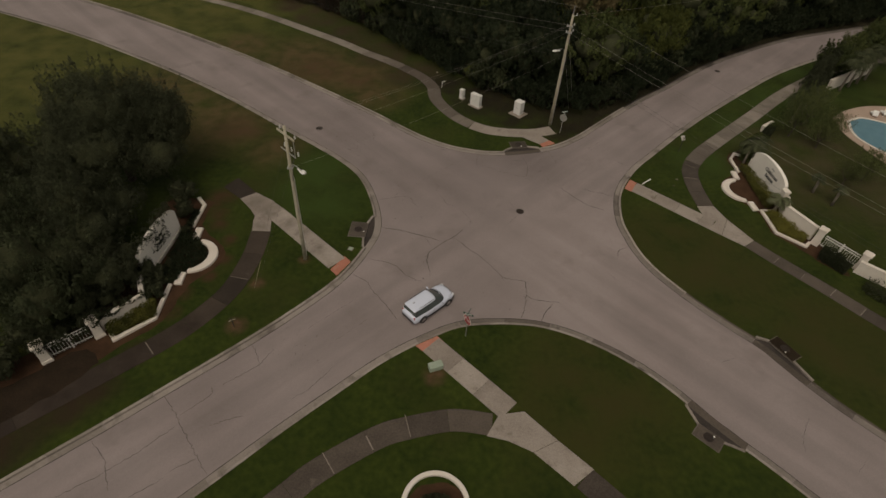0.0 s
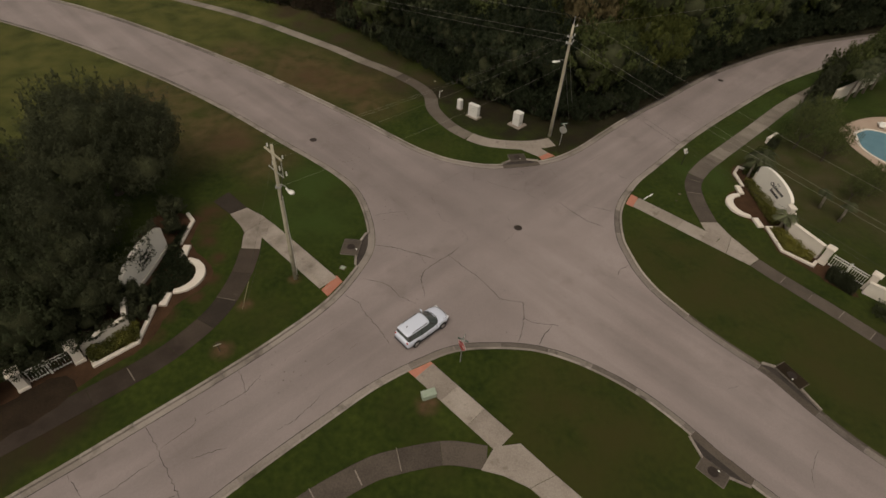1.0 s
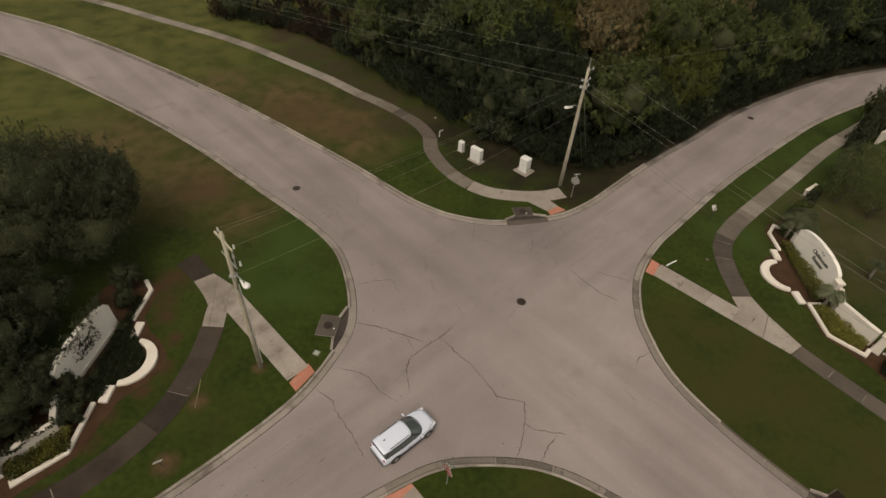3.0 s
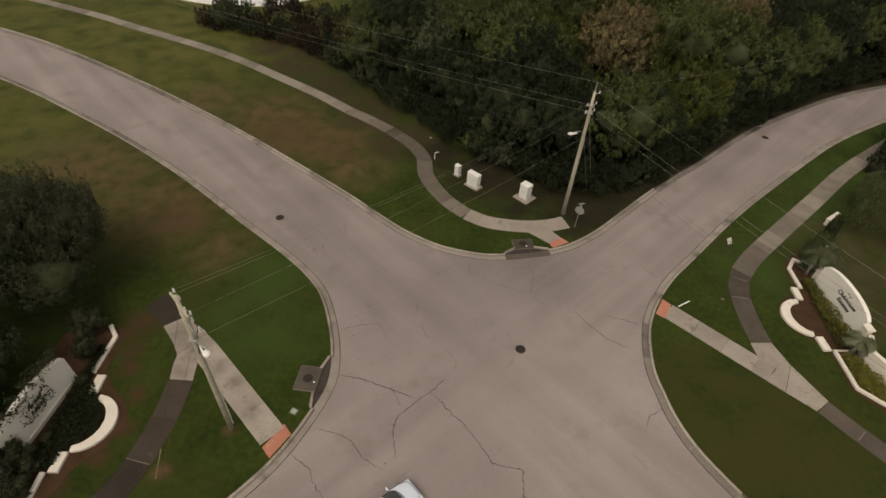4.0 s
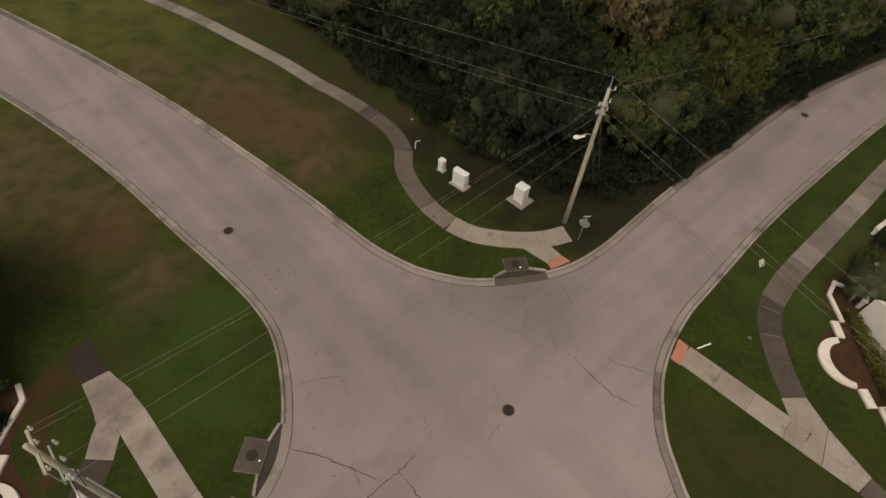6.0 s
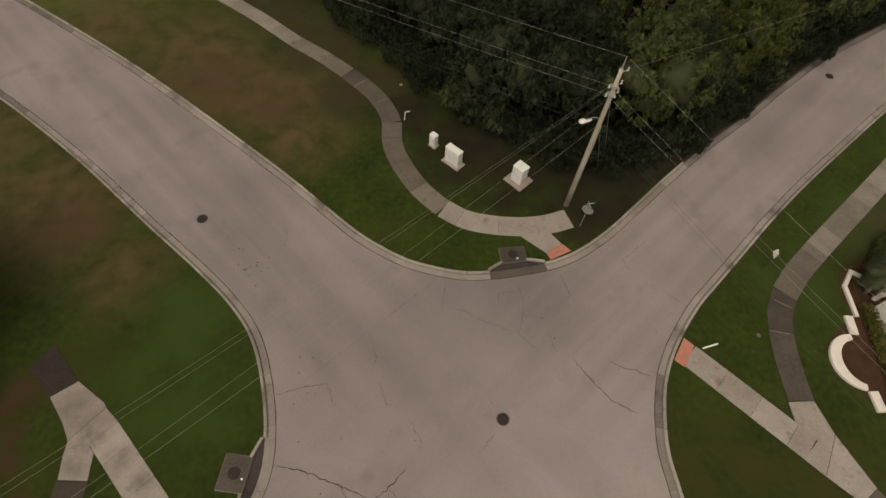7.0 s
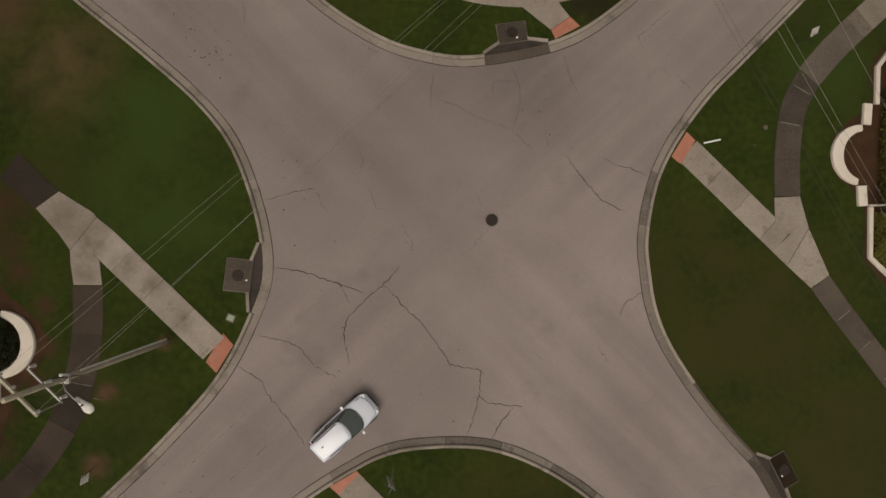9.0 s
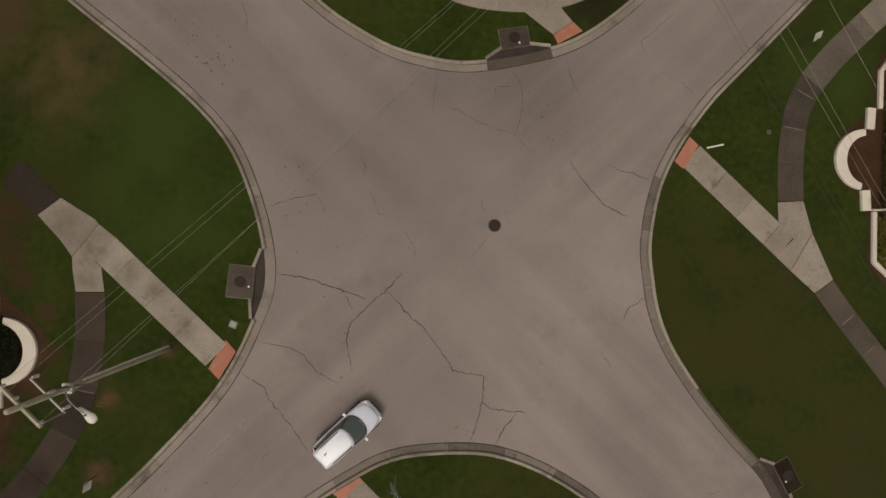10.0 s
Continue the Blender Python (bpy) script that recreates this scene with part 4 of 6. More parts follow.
planting("shrub_bed", "dark leafy shrubs among the palms", [(34.6, 50.6), (37.0, 54.2), (38.4, 55.4), (39.6, 54.6), (37.4, 51.4), (35.6, 49.6)], 0.1, 1.5, 5200, 0.22, LEAF_WOOD, 26, "planting")
planting("shrub_bed", "dark leafy shrubs along the short white wall", [(38.4, 55.0), (41.0, 57.8), (41.8, 57.4), (39.2, 54.2)], 0.1, 1.1, 2600, 0.22, LEAF_OAK, 28, "planting")


# ---- estate entrances ----
def wall_run(points, width, height, side, base=0.0, cap=0.0):
    """A wall along a line, its outer face on the line, mitred at the corners; side 1 lays its width to the left."""
    pts = [Vector((*p, 0)) for p in points]
    inner = []
    for i, p in enumerate(pts):
        d1 = (p - pts[i - 1]).normalized() if i else (pts[1] - p).normalized()
        d2 = (pts[i + 1] - p).normalized() if i < len(pts) - 1 else d1
        n1, n2 = Vector((-d1.y, d1.x, 0)) * side, Vector((-d2.y, d2.x, 0)) * side
        m = (n1 + n2).normalized()
        wide = width[i] if isinstance(width, list) else width
        inner.append(p + m * wide / max(0.5, m.dot(n1)))
    bm = bmesh.new()
    rows = []
    for p, q in zip(pts, inner):
        e = (p - q).normalized() * cap
        rows.append([bm.verts.new(v) for v in (p + Vector((0, 0, base - 0.1)), p + Vector((0, 0, base + height - 0.05)), p - e * 1.0 + Vector((0, 0, base + height)), q + e * 1.0 + Vector((0, 0, base + height)), q + Vector((0, 0, base + height - 0.05)), q + Vector((0, 0, base - 0.1)))])
    for a, b in zip(rows, rows[1:]):
        for k in range(5):
            bm.faces.new((a[k], a[k + 1], b[k + 1], b[k]))
    bm.faces.new(rows[0])
    bm.faces.new(rows[-1][::-1])
    bmesh.ops.recalc_face_normals(bm, faces=bm.faces)
    return bm


def arc(cx, cy, r, a0, a1, n=22):
    return [(cx + r * math.cos(radians(a0 + (a1 - a0) * k / n)), cy + r * math.sin(radians(a0 + (a1 - a0) * k / n))) for k in range(n + 1)]


def seat_wall(name, label, runs, ring_c, side, ring_width=0.78):
    root = thing(name, label, "garden wall")
    for pts, width in runs:
        part("wall_section", wall_run(pts, width, 0.2, side, cap=0.03), WHITE, root)
    cx, cy, r, a0, a1 = ring_c
    bay = arc(cx, cy, r, a0, a1)
    # the bay is a crescent, broadest in its middle
    part("curved_section", wall_run(bay, [min(0.42, ring_width) + (ring_width - min(0.42, ring_width)) * math.sin(math.pi * k / (len(bay) - 1)) for k in range(len(bay))], 0.21, side, cap=0.03), WHITE, root)
    return root


seat_wall("seat_wall", "low white stucco planter wall with a rounded bay", [([(35.4, 51.5), (34.6, 51.95), (33.58, 50.55), (33.6, 48.05)], 0.30), ([(32.84, 48.05), (32.78, 46.68)], 0.58), ([(32.56, 42.62), (32.68, 41.3)], 0.62), ([(33.4, 41.28), (33.48, 37.95), (35.7, 36.05), (36.4, 36.7)], 0.30), ([(33.42, 41.32), (35.0, 41.45)], 0.14)], (32.72, 44.65, 1.98, 90, 264), 1)
seat_wall("seat_wall", "low white stucco planter wall with a rounded bay", [([(-22.0, 38.4), (-21.1, 37.4), (-21.1, 34.2)], 0.32), ([(-20.25, 34.1), (-20.15, 32.66)], 0.62), ([(-19.75, 28.62), (-19.68, 27.35)], 0.62), ([(-20.4, 27.3), (-20.2, 23.8), (-22.4, 21.5), (-23.0, 22.15)], 0.32)], (-19.9, 30.62, 2.0, 88, -84), -1)
seat_wall("seat_wall", "low white stucco wall curving round a planting bed", [([(-1.6, 9.4), (-0.75, 10.4)], 0.3)], (1.38, 11.15, 2.08, 200, -30), -1, 0.3)


def sign_wall(label, words, place, piers, shift):
    """A white monument sign with an arched top; local x along the face, -y towards the reader."""
    root = thing("entrance_sign", label, "sign", place)
    bm = bmesh.new()
    half, n = 3.0, 30
    front, back = [], []
    for y, out in ((-0.17, front), (0.17, back)):
        out.append(bm.verts.new((-half, y, -0.1)))
        for k in range(n + 1):
            u = -1 + 2 * k / n
            out.append(bm.verts.new((half * u, y, 2.25 + 0.95 * math.sqrt(max(0.0, 1 - u * u * 0.96)) - 0.19)))
        out.append(bm.verts.new((half, y, -0.1)))
    bm.faces.new(front)
    bm.faces.new(back[::-1])
    for i in range(len(front) - 1):
        bm.faces.new((front[i + 1], front[i], back[i], back[i + 1]))
    bmesh.ops.triangulate(bm, faces=[f for f in bm.faces if len(f.verts) > 4])
    bmesh.ops.recalc_face_normals(bm, faces=bm.faces)
    part("panel", bm, SIGN_LIGHTENED, root)
    for s in piers:
        part("pier", box(bmesh.new(), pose(s * 3.3, 0, -0.1), 0.6, 0.55, 1.95, 0.02), WHITE, root)
        part("pier_cap", box(bmesh.new(), pose(s * 3.3, 0, 1.85), 0.72, 0.67, 0.12, 0.02), WHITE, root)
    bm = box(bmesh.new(), pose(0, -0.03, -0.1), 5.94, 0.5, 0.45, 0.02)
    part("plinth", bm, WHITE, root)
    for k, word in enumerate(words):
        curve = bpy.data.curves.new("lettering", "FONT")
        curve.body, curve.size, curve.shear, curve.extrude = word, 0.53, 0.3, 0.012
        curve.offset = 0.012
        curve.align_x, curve.align_y = "CENTER", "CENTER"
        curve.materials.append(LETTER)
        ob = new("lettering", curve)
        ob.parent = root
        ob.matrix_local = pose(shift, -0.185, 1.98 - 0.54 * k, 90, 0, 0)
        ob["label"] = "black raised italic letters"
    bm = bmesh.new()
    for k in range(5):
        box(bm, pose(shift - 0.2 + 0.1 * k, -0.18, 2.42 + 0.08 * math.sin(k * 1.57), 0, 0, 0), 0.08, 0.03, 0.08, 0.01)
    part("ornament", bm, LETTER, root, "small black ornament")
    return root


sign_wall("white stucco arched sign reading Clubhouse Estates", ("Clubhouse", "Estates"), pose(35.42, 45.75, 0, 0, 0, -85), (1,), 0.5)
sign_wall("white stucco arched sign reading Royal Lakes, half under an oak", ("Royal", "Lakes"), pose(-22.5, 30.85, 0, 0, 0, 86), (), -0.1)


def pillar(place, height=1.75):
    root = thing("gate_pillar", "square white stucco pillar with a flat cap", "pillar", place, "pillars of the white fences")
    part("shaft", box(bmesh.new(), pose(0, 0, -0.1), 0.6, 0.6, height + 0.1, 0.02), WHITE, root)
    part("base", box(bmesh.new(), pose(0, 0, -0.1), 0.72, 0.72, 0.35, 0.02), WHITE, root)
    bm = box(bmesh.new(), pose(0, 0, height), 0.78, 0.78, 0.12, 0.02)
    box(bm, pose(0, 0, height + 0.12), 0.58, 0.58, 0.08, 0.03)
    part("cap", bm, WHITE, root)


def fence(a, b, name_label="white metal picket fence between stucco pillars"):
    a, b = Vector((*a, 0)), Vector((*b, 0))
    d = (b - a).normalized()
    turn = math.degrees(math.atan2(d.y, d.x))
    length = (b - a).length
    root = thing("fence", name_label, "fence", pose(a.x, a.y, 0, 0, 0, turn))
    for z in (0.2, 1.05, 1.3):
        part("rail", box(bmesh.new(), pose(length / 2, 0, z), length, 0.05, 0.06), PAINT, root)
    count = int(length / 0.19)
    me = None
    for k in range(count):
        if me is None:
            ob = part("picket", box(bmesh.new(), Matrix(), 0.035, 0.035, 1.25), PAINT, root)
            me = ob.data
        else:
            ob = new("picket", me)
            ob.parent = root
        ob.matrix_local = pose(0.1 + k * (length - 0.2) / max(1, count - 1), 0, 0.1)
    part("post", box(bmesh.new(), pose(length / 2, 0, -0.1), 0.12, 0.12, 1.6, 0.01), PAINT, root)
    return root


for x, y, r, h in ((36.85, 36.85, -50, 1.75), (39.3, 33.7, -50, 1.75), (-23.7, 22.15, 44, 1.75), (-26.2, 19.8, 44, 1.75)):
    pillar(pose(x, y, 0, 0, 0, r), h)
fence((37.15, 36.5), (39.05, 34.0))
fence((-24.0, 21.85), (-25.9, 20.1))


def wing_wall(label, pts, side, height):
    root = thing("wing_wall", label, "garden wall")
    part("wall", wall_run(pts, 0.3, height, side), WHITE, root)
    part("coping", wall_run([(p[0], p[1]) for p in pts], 0.36, 0.1, side, base=height + 0.05), WHITE, root)


wing_wall("white stucco wing wall stepping down from the sign", [(35.7, 42.1), (35.0, 40.4), (36.5, 37.3)], 1, 1.45)
wing_wall("white stucco wing wall behind the palms", [(35.4, 49.6), (38.2, 53.6)], -1, 0.8)
wing_wall("short white stucco wall among the palms", [(40.3, 57.3), (42.0, 58.6)], 1, 0.6)
wing_wall("white stucco wing wall beside the oak", [(-22.65, 27.6), (-21.35, 25.1), (-23.5, 22.5)], -1, 1.1)
wing_wall("low white garden wall running on from the pillar", [(38.6, 33.2), (40.3, 31.7), (58, 12.5)], 1, 1.15)
wing_wall("white garden wall behind the evergreens", [(54.6, 69.6), (57.0, 71.2), (64.5, 76.5)], 1, 1.5)

# mulch beds
debris = [(p.x, p.y) for p in spline([(-22.6, 19.9), (-23.0, 19.0), (-23.8, 17.9), (-28, 13.2), (-45, -3.5), (-46.6, -2.0), (-30.5, 14.6), (-24.6, 20.6), (-24.0, 20.9), (-23.2, 20.6), (-22.6, 19.9)], 0.5)[:-1]]
tagged(part("leaf_debris", sheet([(x + 0.3 * noise.noise(Vector((x, y, 0)) * 1.3), y + 0.3 * noise.noise(Vector((x, y, 5)) * 1.3)) for x, y in debris], 0.031), LITTER_BROWN, None), "brown leaf litter strewn over the sidewalk", "leaf litter", kind="structure")
BEDS = [("brown mulch bed round the white planter wall", [(34.4, 52.0), (33.4, 50.5), (33.4, 48.2), (32.5, 47.2), (30.9, 45.7), (30.9, 43.7), (31.5, 43.0), (32.5, 42.2), (33.2, 40.9), (33.3, 38.0), (35.0, 36.0), (36.6, 33.6), (38.0, 32.6), (37.2, 38.5), (36.4, 43), (36.6, 49), (37.5, 53.5)]), ("brown mulch bed round the white planter wall", [(-20.5, 38.0), (-20.5, 34.8), (-19.4, 33.4), (-17.8, 32.0), (-17.3, 30.6), (-17.8, 29.2), (-19.1, 27.4), (-19.7, 23.7), (-22.0, 20.9), (-24.5, 18.0), (-30.5, 12.6), (-33, 15), (-27, 21), (-24.6, 25), (-24.6, 38)])]
for text, o in BEDS:
    pts = spline(list(o) + [o[0]], 0.5)[:-1]
    tagged(part("mulch_bed", sheet([(p.x + 0.25 * noise.noise(p * 1.1), p.y + 0.25 * noise.noise(p * 1.1 + Vector((9, 4, 2)))) for p in pts], 0.014), MULCH, None), text, "mulch bed", kind="structure")
tagged(part("mulch_bed", sheet(blob(1.4, 10.6, 2.0, 1.9, 0, 0.1, 40, 6), 0.014), MULCH, None), "brown mulch bed inside the curved white wall", "mulch bed", kind="structure")
for outline, low, high, count, k in (([(-22.5, 27.9), (-22.1, 28.1), (-21.0, 25.3), (-21.4, 25.1)], 0.6, 1.7, 900, 32), ([(-21.7, 25.5), (-21.3, 25.05), (-23.35, 22.45), (-23.8, 22.9)], 1.15, 2.1, 760, 33), ([(-24.3, 21.7), (-23.2, 21.8), (-23.1, 22.5), (-24.2, 22.7)], 1.3, 3.0, 420, 34), ([(-26.8, 19.4), (-25.7, 19.3), (-25.6, 20.2), (-26.7, 20.4)], 1.3, 3.0, 380, 35), ([(-25.8, 20.3), (-24.1, 21.9), (-23.8, 21.6), (-25.5, 20.0)], 0.5, 2.4, 300, 37)):
    planting("creeper", "dark sprays of leaves hanging over the white wall", outline, low, high, count, 0.22, LEAF_OAK, k, "creeper")
planting("creeper", "dark creeper speckling the face of the white sign", [(-22.34, 29.3), (-22.0, 29.3), (-21.9, 31.9), (-22.2, 31.9)], 1.2, 3.5, 200, 0.2, LEAF_OAK, 31, "creeper")
planting("creeper", "dark oak leaves hanging over the arched rim of the sign", [(-22.95, 28.3), (-22.25, 28.3), (-22.05, 33.6), (-22.75, 33.6)], 2.75, 4.6, 760, 0.22, LEAF_OAK, 36, "creeper")
planting("creeper", "dark leaves spilling over the short white wall", [(40.2, 57.2), (41.9, 58.6), (42.2, 58.2), (40.5, 56.8)], 0.2, 1.15, 420, 0.2, LEAF_WOOD, 38, "creeper")
planting("shrub_bed", "dark green planting inside the rounded planter bay", [(-21.9, 36.6), (-21.2, 36.2), (-21.2, 33.8), (-20.5, 33.2), (-19.6, 32.0), (-18.8, 31.1), (-18.7, 30.1), (-19.2, 29.4), (-20.1, 28.6), (-20.1, 27.8), (-20.8, 27.2), (-21.8, 28.0), (-21.9, 33.0)], 0.03, 0.55, 5200, 0.2, LEAF_SHADED, 29, "planting")
planting("shrub_bed", "dark shrub growing inside the curved white wall", blob(1.4, 11.0, 1.0, 0.9, 0, 0.1, 16, 8), 0.05, 0.7, 1500, 0.18, LEAF_OAK, 27, "planting")

# pool terrace
tagged(part("pool_terrace", sheet([(p.x, p.y) for p in spline([(51.6, 62.0), (51.0, 58.0), (51.6, 55.2), (52.6, 51.8), (58, 48.5), (72, 46), (76, 62), (60, 66), (54.5, 64.2), (51.6, 62.0)], 0.6)[:-1]], 0.05, 0.12), DECK, None), "pinkish concrete terrace round the swimming pool", "terrace", kind="structure")
pool_edge = [(p.x, p.y) for p in spline([(53.0, 61.2), (52.0, 57.8), (52.8, 55.1), (54.4, 53.2), (59, 50.8), (66, 53), (66, 60.2), (59, 61.2), (55.4, 62.4), (53.0, 61.2)], 0.4)[:-1]]
pool = thing("swimming_pool", "kidney-shaped blue swimming pool with a pale rim", "swimming pool")
part("water", sheet(pool_edge, 0.075), POOL_TILE, pool, "still blue water")
part("rim", wall_run(pool_edge + pool_edge[:1], 0.3, 0.08, 1, base=0.05), WHITE, pool)


def lounger(place):
    root = thing("sun_lounger", "white sun lounger on the pool terrace", "sun lounger", place, "loungers by the pool")
    part("seat", box(bmesh.new(), pose(0, 0, 0.3), 0.65, 1.3, 0.07, 0.02), PAINT, root)
    part("backrest", box(bmesh.new(), pose(0, 0.62, 0.32, 40, 0, 0), 0.65, 0.07, 0.7, 0.02), PAINT, root)
    for x in (-0.27, 0.27):
        for y in (-0.5, 0.5):
            part("leg", box(bmesh.new(), pose(x, y, 0.05), 0.05, 0.05, 0.26), PAINT, root)


for k in range(4):
    lounger(pose(57.6 + 1.6 * k, 63.2 + 0.35 * k, 0, 0, 0, 160 + 9 * k))
# distant paved court
tagged(part("paved_court", sheet([(-70, 118), (-56, 108), (-45, 104.4), (-36, 103.2), (-28, 105.5), (-23, 110), (-22, 135), (-70, 140)], 0.03, 0.1), material("pale_paving", (0.50, 0.48, 0.50), (0.62, 0.60, 0.62), 0.8, 0.3, 6.0, 0.1), None), "pale concrete court beyond the grass", "paved court", kind="structure")
kerb_line = [(p.x, p.y) for p in spline([(-70, 118), (-56, 108), (-45, 104.4), (-36, 103.2), (-28, 105.5), (-23, 110)], 1.0)]
tagged(part("court_kerb", wall_run(kerb_line, 0.35, 0.12, 1), WHITE, None), "white kerb round the pale court", "kerb", kind="structure")


# ---- poles and wires ----
def lamp_arm(root, at, head, reach_up=0.35):
    a, h = Vector(at), Vector(head)
    part("lamp_arm", tube([a, a.lerp(h, 0.4) + Vector((0, 0, reach_up * 0.7)), a.lerp(h, 0.75) + Vector((0, 0, reach_up * 0.6)), h + Vector((0, 0, 0.1))], 0.03, 6), GALV, root, smooth=True)
    d = (h - a)
    d.z = 0
    turn = math.degrees(math.atan2(d.y, d.x))
    bm = bmesh.new()
    rows = []
    for x, w, up, low in ((-0.30, 0.05, 0.06, 0.05), (-0.15, 0.09, 0.08, 0.06), (0.1, 0.15, 0.11, 0.07), (0.32, 0.22, 0.12, 0.08), (0.48, 0.19, 0.10, 0.07), (0.58, 0.10, 0.06, 0.05)):
        rows.append([bm.verts.new((x, w * math.cos(t), (up if math.sin(t) > 0 else low) * math.sin(t))) for t in [2 * math.pi * k / 12 for k in range(12)]])
    for p, q in zip(rows, rows[1:]):
        for k in range(12):
            bm.faces.new((p[k], p[(k + 1) % 12], q[(k + 1) % 12], q[k]))
    bm.faces.new(rows[0])
    bm.faces.new(rows[-1])
    bmesh.ops.recalc_face_normals(bm, faces=bm.faces)
    head_ob = part("lamp_head", bm, PAINT, root, "pale teardrop lantern head", smooth=True)
    head_ob.matrix_local = pose(h.x, h.y, h.z, 0, 0, turn)
    eye = part("photocell", rod(bmesh.new(), (0.12, 0, 0.1), (0.12, 0, 0.19), 0.045), CABLE, head_ob)
    return head_ob


def insulator(bm, p, h=0.26, r=0.07):
    p = Vector(p)
    for k in range(3):
        z = h * k / 3
        rod(bm, p + Vector((0, 0, z)), p + Vector((0, 0, z + h / 4)), r * (1 - 0.15 * k), r * 0.6, 10)
    return bm


# the pole beside the west sidewalk
pole = thing("utility_pole", "grey timber utility pole with a crossarm, insulators and street lamp", "utility pole", pose(-10.52, 31.07, 0))
part("shaft", tube([(0, 0, -0.2), (0.03, 0, 4), (0.08, 0.02, 9), (0.14, 0.03, 13.0)], [0.165, 0.15, 0.13, 0.105], 12), WOOD, pole, smooth=True)
part("conduit", tube([(0.1, 0.2, 0.3), (0.13, 0.2, 4.0), (0.16, 0.16, 8.6)], 0.045, 8), PAINT, pole, "pale cable conduit strapped to the pole")
across = Vector((0.72, -0.69, 0))
arm_c = Vector((0.13, 0.03, 12.3))
part("crossarm", box(bmesh.new(), Matrix.Translation(arm_c - Vector((0, 0, 0.06))) @ pose(0, 0, 0, 0, 0, math.degrees(math.atan2(across.y, across.x))), 2.1, 0.11, 0.13, 0.01), WOOD, pole)
part("lower_arm", box(bmesh.new(), Matrix.Translation(arm_c - Vector((0, 0, 1.5))) @ pose(0, 0, 0, 0, 0, math.degrees(math.atan2(across.y, across.x))), 1.9, 0.07, 0.07, 0.01), GALV, pole)
for s in (-0.95, -0.3, 0.95):
    part("insulator", insulator(bmesh.new(), arm_c + across * s + Vector((0.12, 0.12, 0.06))), PORCELAIN, pole)
for s in (-0.85, 0.0, 0.85):
    part("fuse_cutout", insulator(bmesh.new(), arm_c + across * s + Vector((0.2, 0.2, -1.45)), 0.34, 0.08), PORCELAIN, pole)
part("brace", rod(bmesh.new(), arm_c + across * 0.95, arm_c + across * 0.9 - Vector((0, 0, 1.45)), 0.03), GALV, pole)
part("jumper_cable", tube([(0.3, 0.3, 10.9), (0.45, 0.25, 10.3), (0.3, 0.1, 9.8), (0.2, 0.05, 9.2), (0.16, -0.1, 8.4)], 0.03, 5), CABLE, pole, "drooping black jumper cable")
part("bracket", box(bmesh.new(), pose(0.1, 0.02, 9.5), 0.42, 0.42, 0.14, 0.02), GALV, pole)
lamp_arm(pole, (0.1, -0.05, 9.75), (1.05, -0.85, 9.95))

# the pole at the woodland corner
pole_n = thing("utility_pole", "tall pale utility pole with insulators and a street lamp", "utility pole", pose(13.68, 55.95, 0))
part("shaft", tube([(0, 0, -0.2), (0, 0, 5), (-0.03, 0, 10), (-0.05, 0, 13.0)], [0.19, 0.17, 0.145, 0.12], 12), WOOD, pole_n, smooth=True)
part("top_pin", rod(bmesh.new(), (-0.05, 0, 13.0), (-0.05, 0, 13.85), 0.05, 0.035), GALV, pole_n)
part("conduit", tube([(0.15, -0.1, 0), (0.14, -0.1, 4), (0.12, -0.1, 8.6)], 0.04, 6), GALV, pole_n)
for z, a in ((12.75, 20), (11.75, 30), (11.75, 210), (11.1, 30), (11.1, 210)):
    d = Vector((math.cos(radians(a)), math.sin(radians(a)), 0))
    part("bracket", rod(bmesh.new(), (-0.04, 0, z), Vector((-0.04, 0, z + 0.1)) + d * 0.45, 0.028), GALV, pole_n)
    part("insulator", insulator(bmesh.new(), Vector((-0.04, 0, z + 0.06)) + d * 0.45), PORCELAIN, pole_n)
part("bracket", box(bmesh.new(), pose(-0.03, 0, 11.05), 0.46, 0.46, 0.12, 0.02), GALV, pole_n)
part("bracket", box(bmesh.new(), pose(-0.03, 0, 11.7), 0.42, 0.42, 0.1, 0.02), GALV, pole_n)
lamp_arm(pole_n, (-0.05, 0, 9.05), (-0.95, -0.3, 9.2))


def wire(a, b, sag, r=0.0075, mat=None, label="thin overhead power wire", name="power_line"):
    a, b = Vector(a), Vector(b)
    pts = [a.lerp(b, k / 24) - Vector((0, 0, sag * 4 * (k / 24) * (1 - k / 24))) for k in range(25)]
    tagged(part(name, tube(pts, r, 4), mat or WIRE, None), label, "cable", "overhead wires")


P_N, P_W = Vector((13.65, 55.95, 0)), Vector((-10.35, 31.15, 0))
FAR_NW, FAR_SE, FAR_NE = Vector((-92, 106, 0)), Vector((52.6, -0.5, 0)), Vector((104, 111.5, 0))


def up(p, z, dx=0.0, dy=0.0):
    return (p.x + dx, p.y + dy, z)


for far, sag in ((FAR_NW, 1.6), (FAR_SE, 1.1)):
    wire(up(P_N, 13.85), up(far, 13.4), sag)
    wire(up(P_N, 11.95, -0.4, -0.2), up(far, 11.6), sag)
    wire(up(P_N, 11.3, -0.4, -0.2), up(far, 11.0, 1.0), sag)
    for z in (8.9, 8.5):
        wire(up(P_N, z), up(far, z, 0.6), sag * 1.2, 0.007, CABLE, "sagging grey telephone cable", "telephone_cable")
wire(up(P_N, 12.85, 0.4, 0.2), up(FAR_NE, 12.5), 1.5)
wire(up(P_W, 12.5, -0.65, 0.7), up(P_N, 11.95, -0.4, -0.2), 0.45, 0.0055)
wire(up(P_W, 12.5, -0.42, 0.5), up(P_N, 11.75, -0.36, -0.16), 0.45, 0.0055)
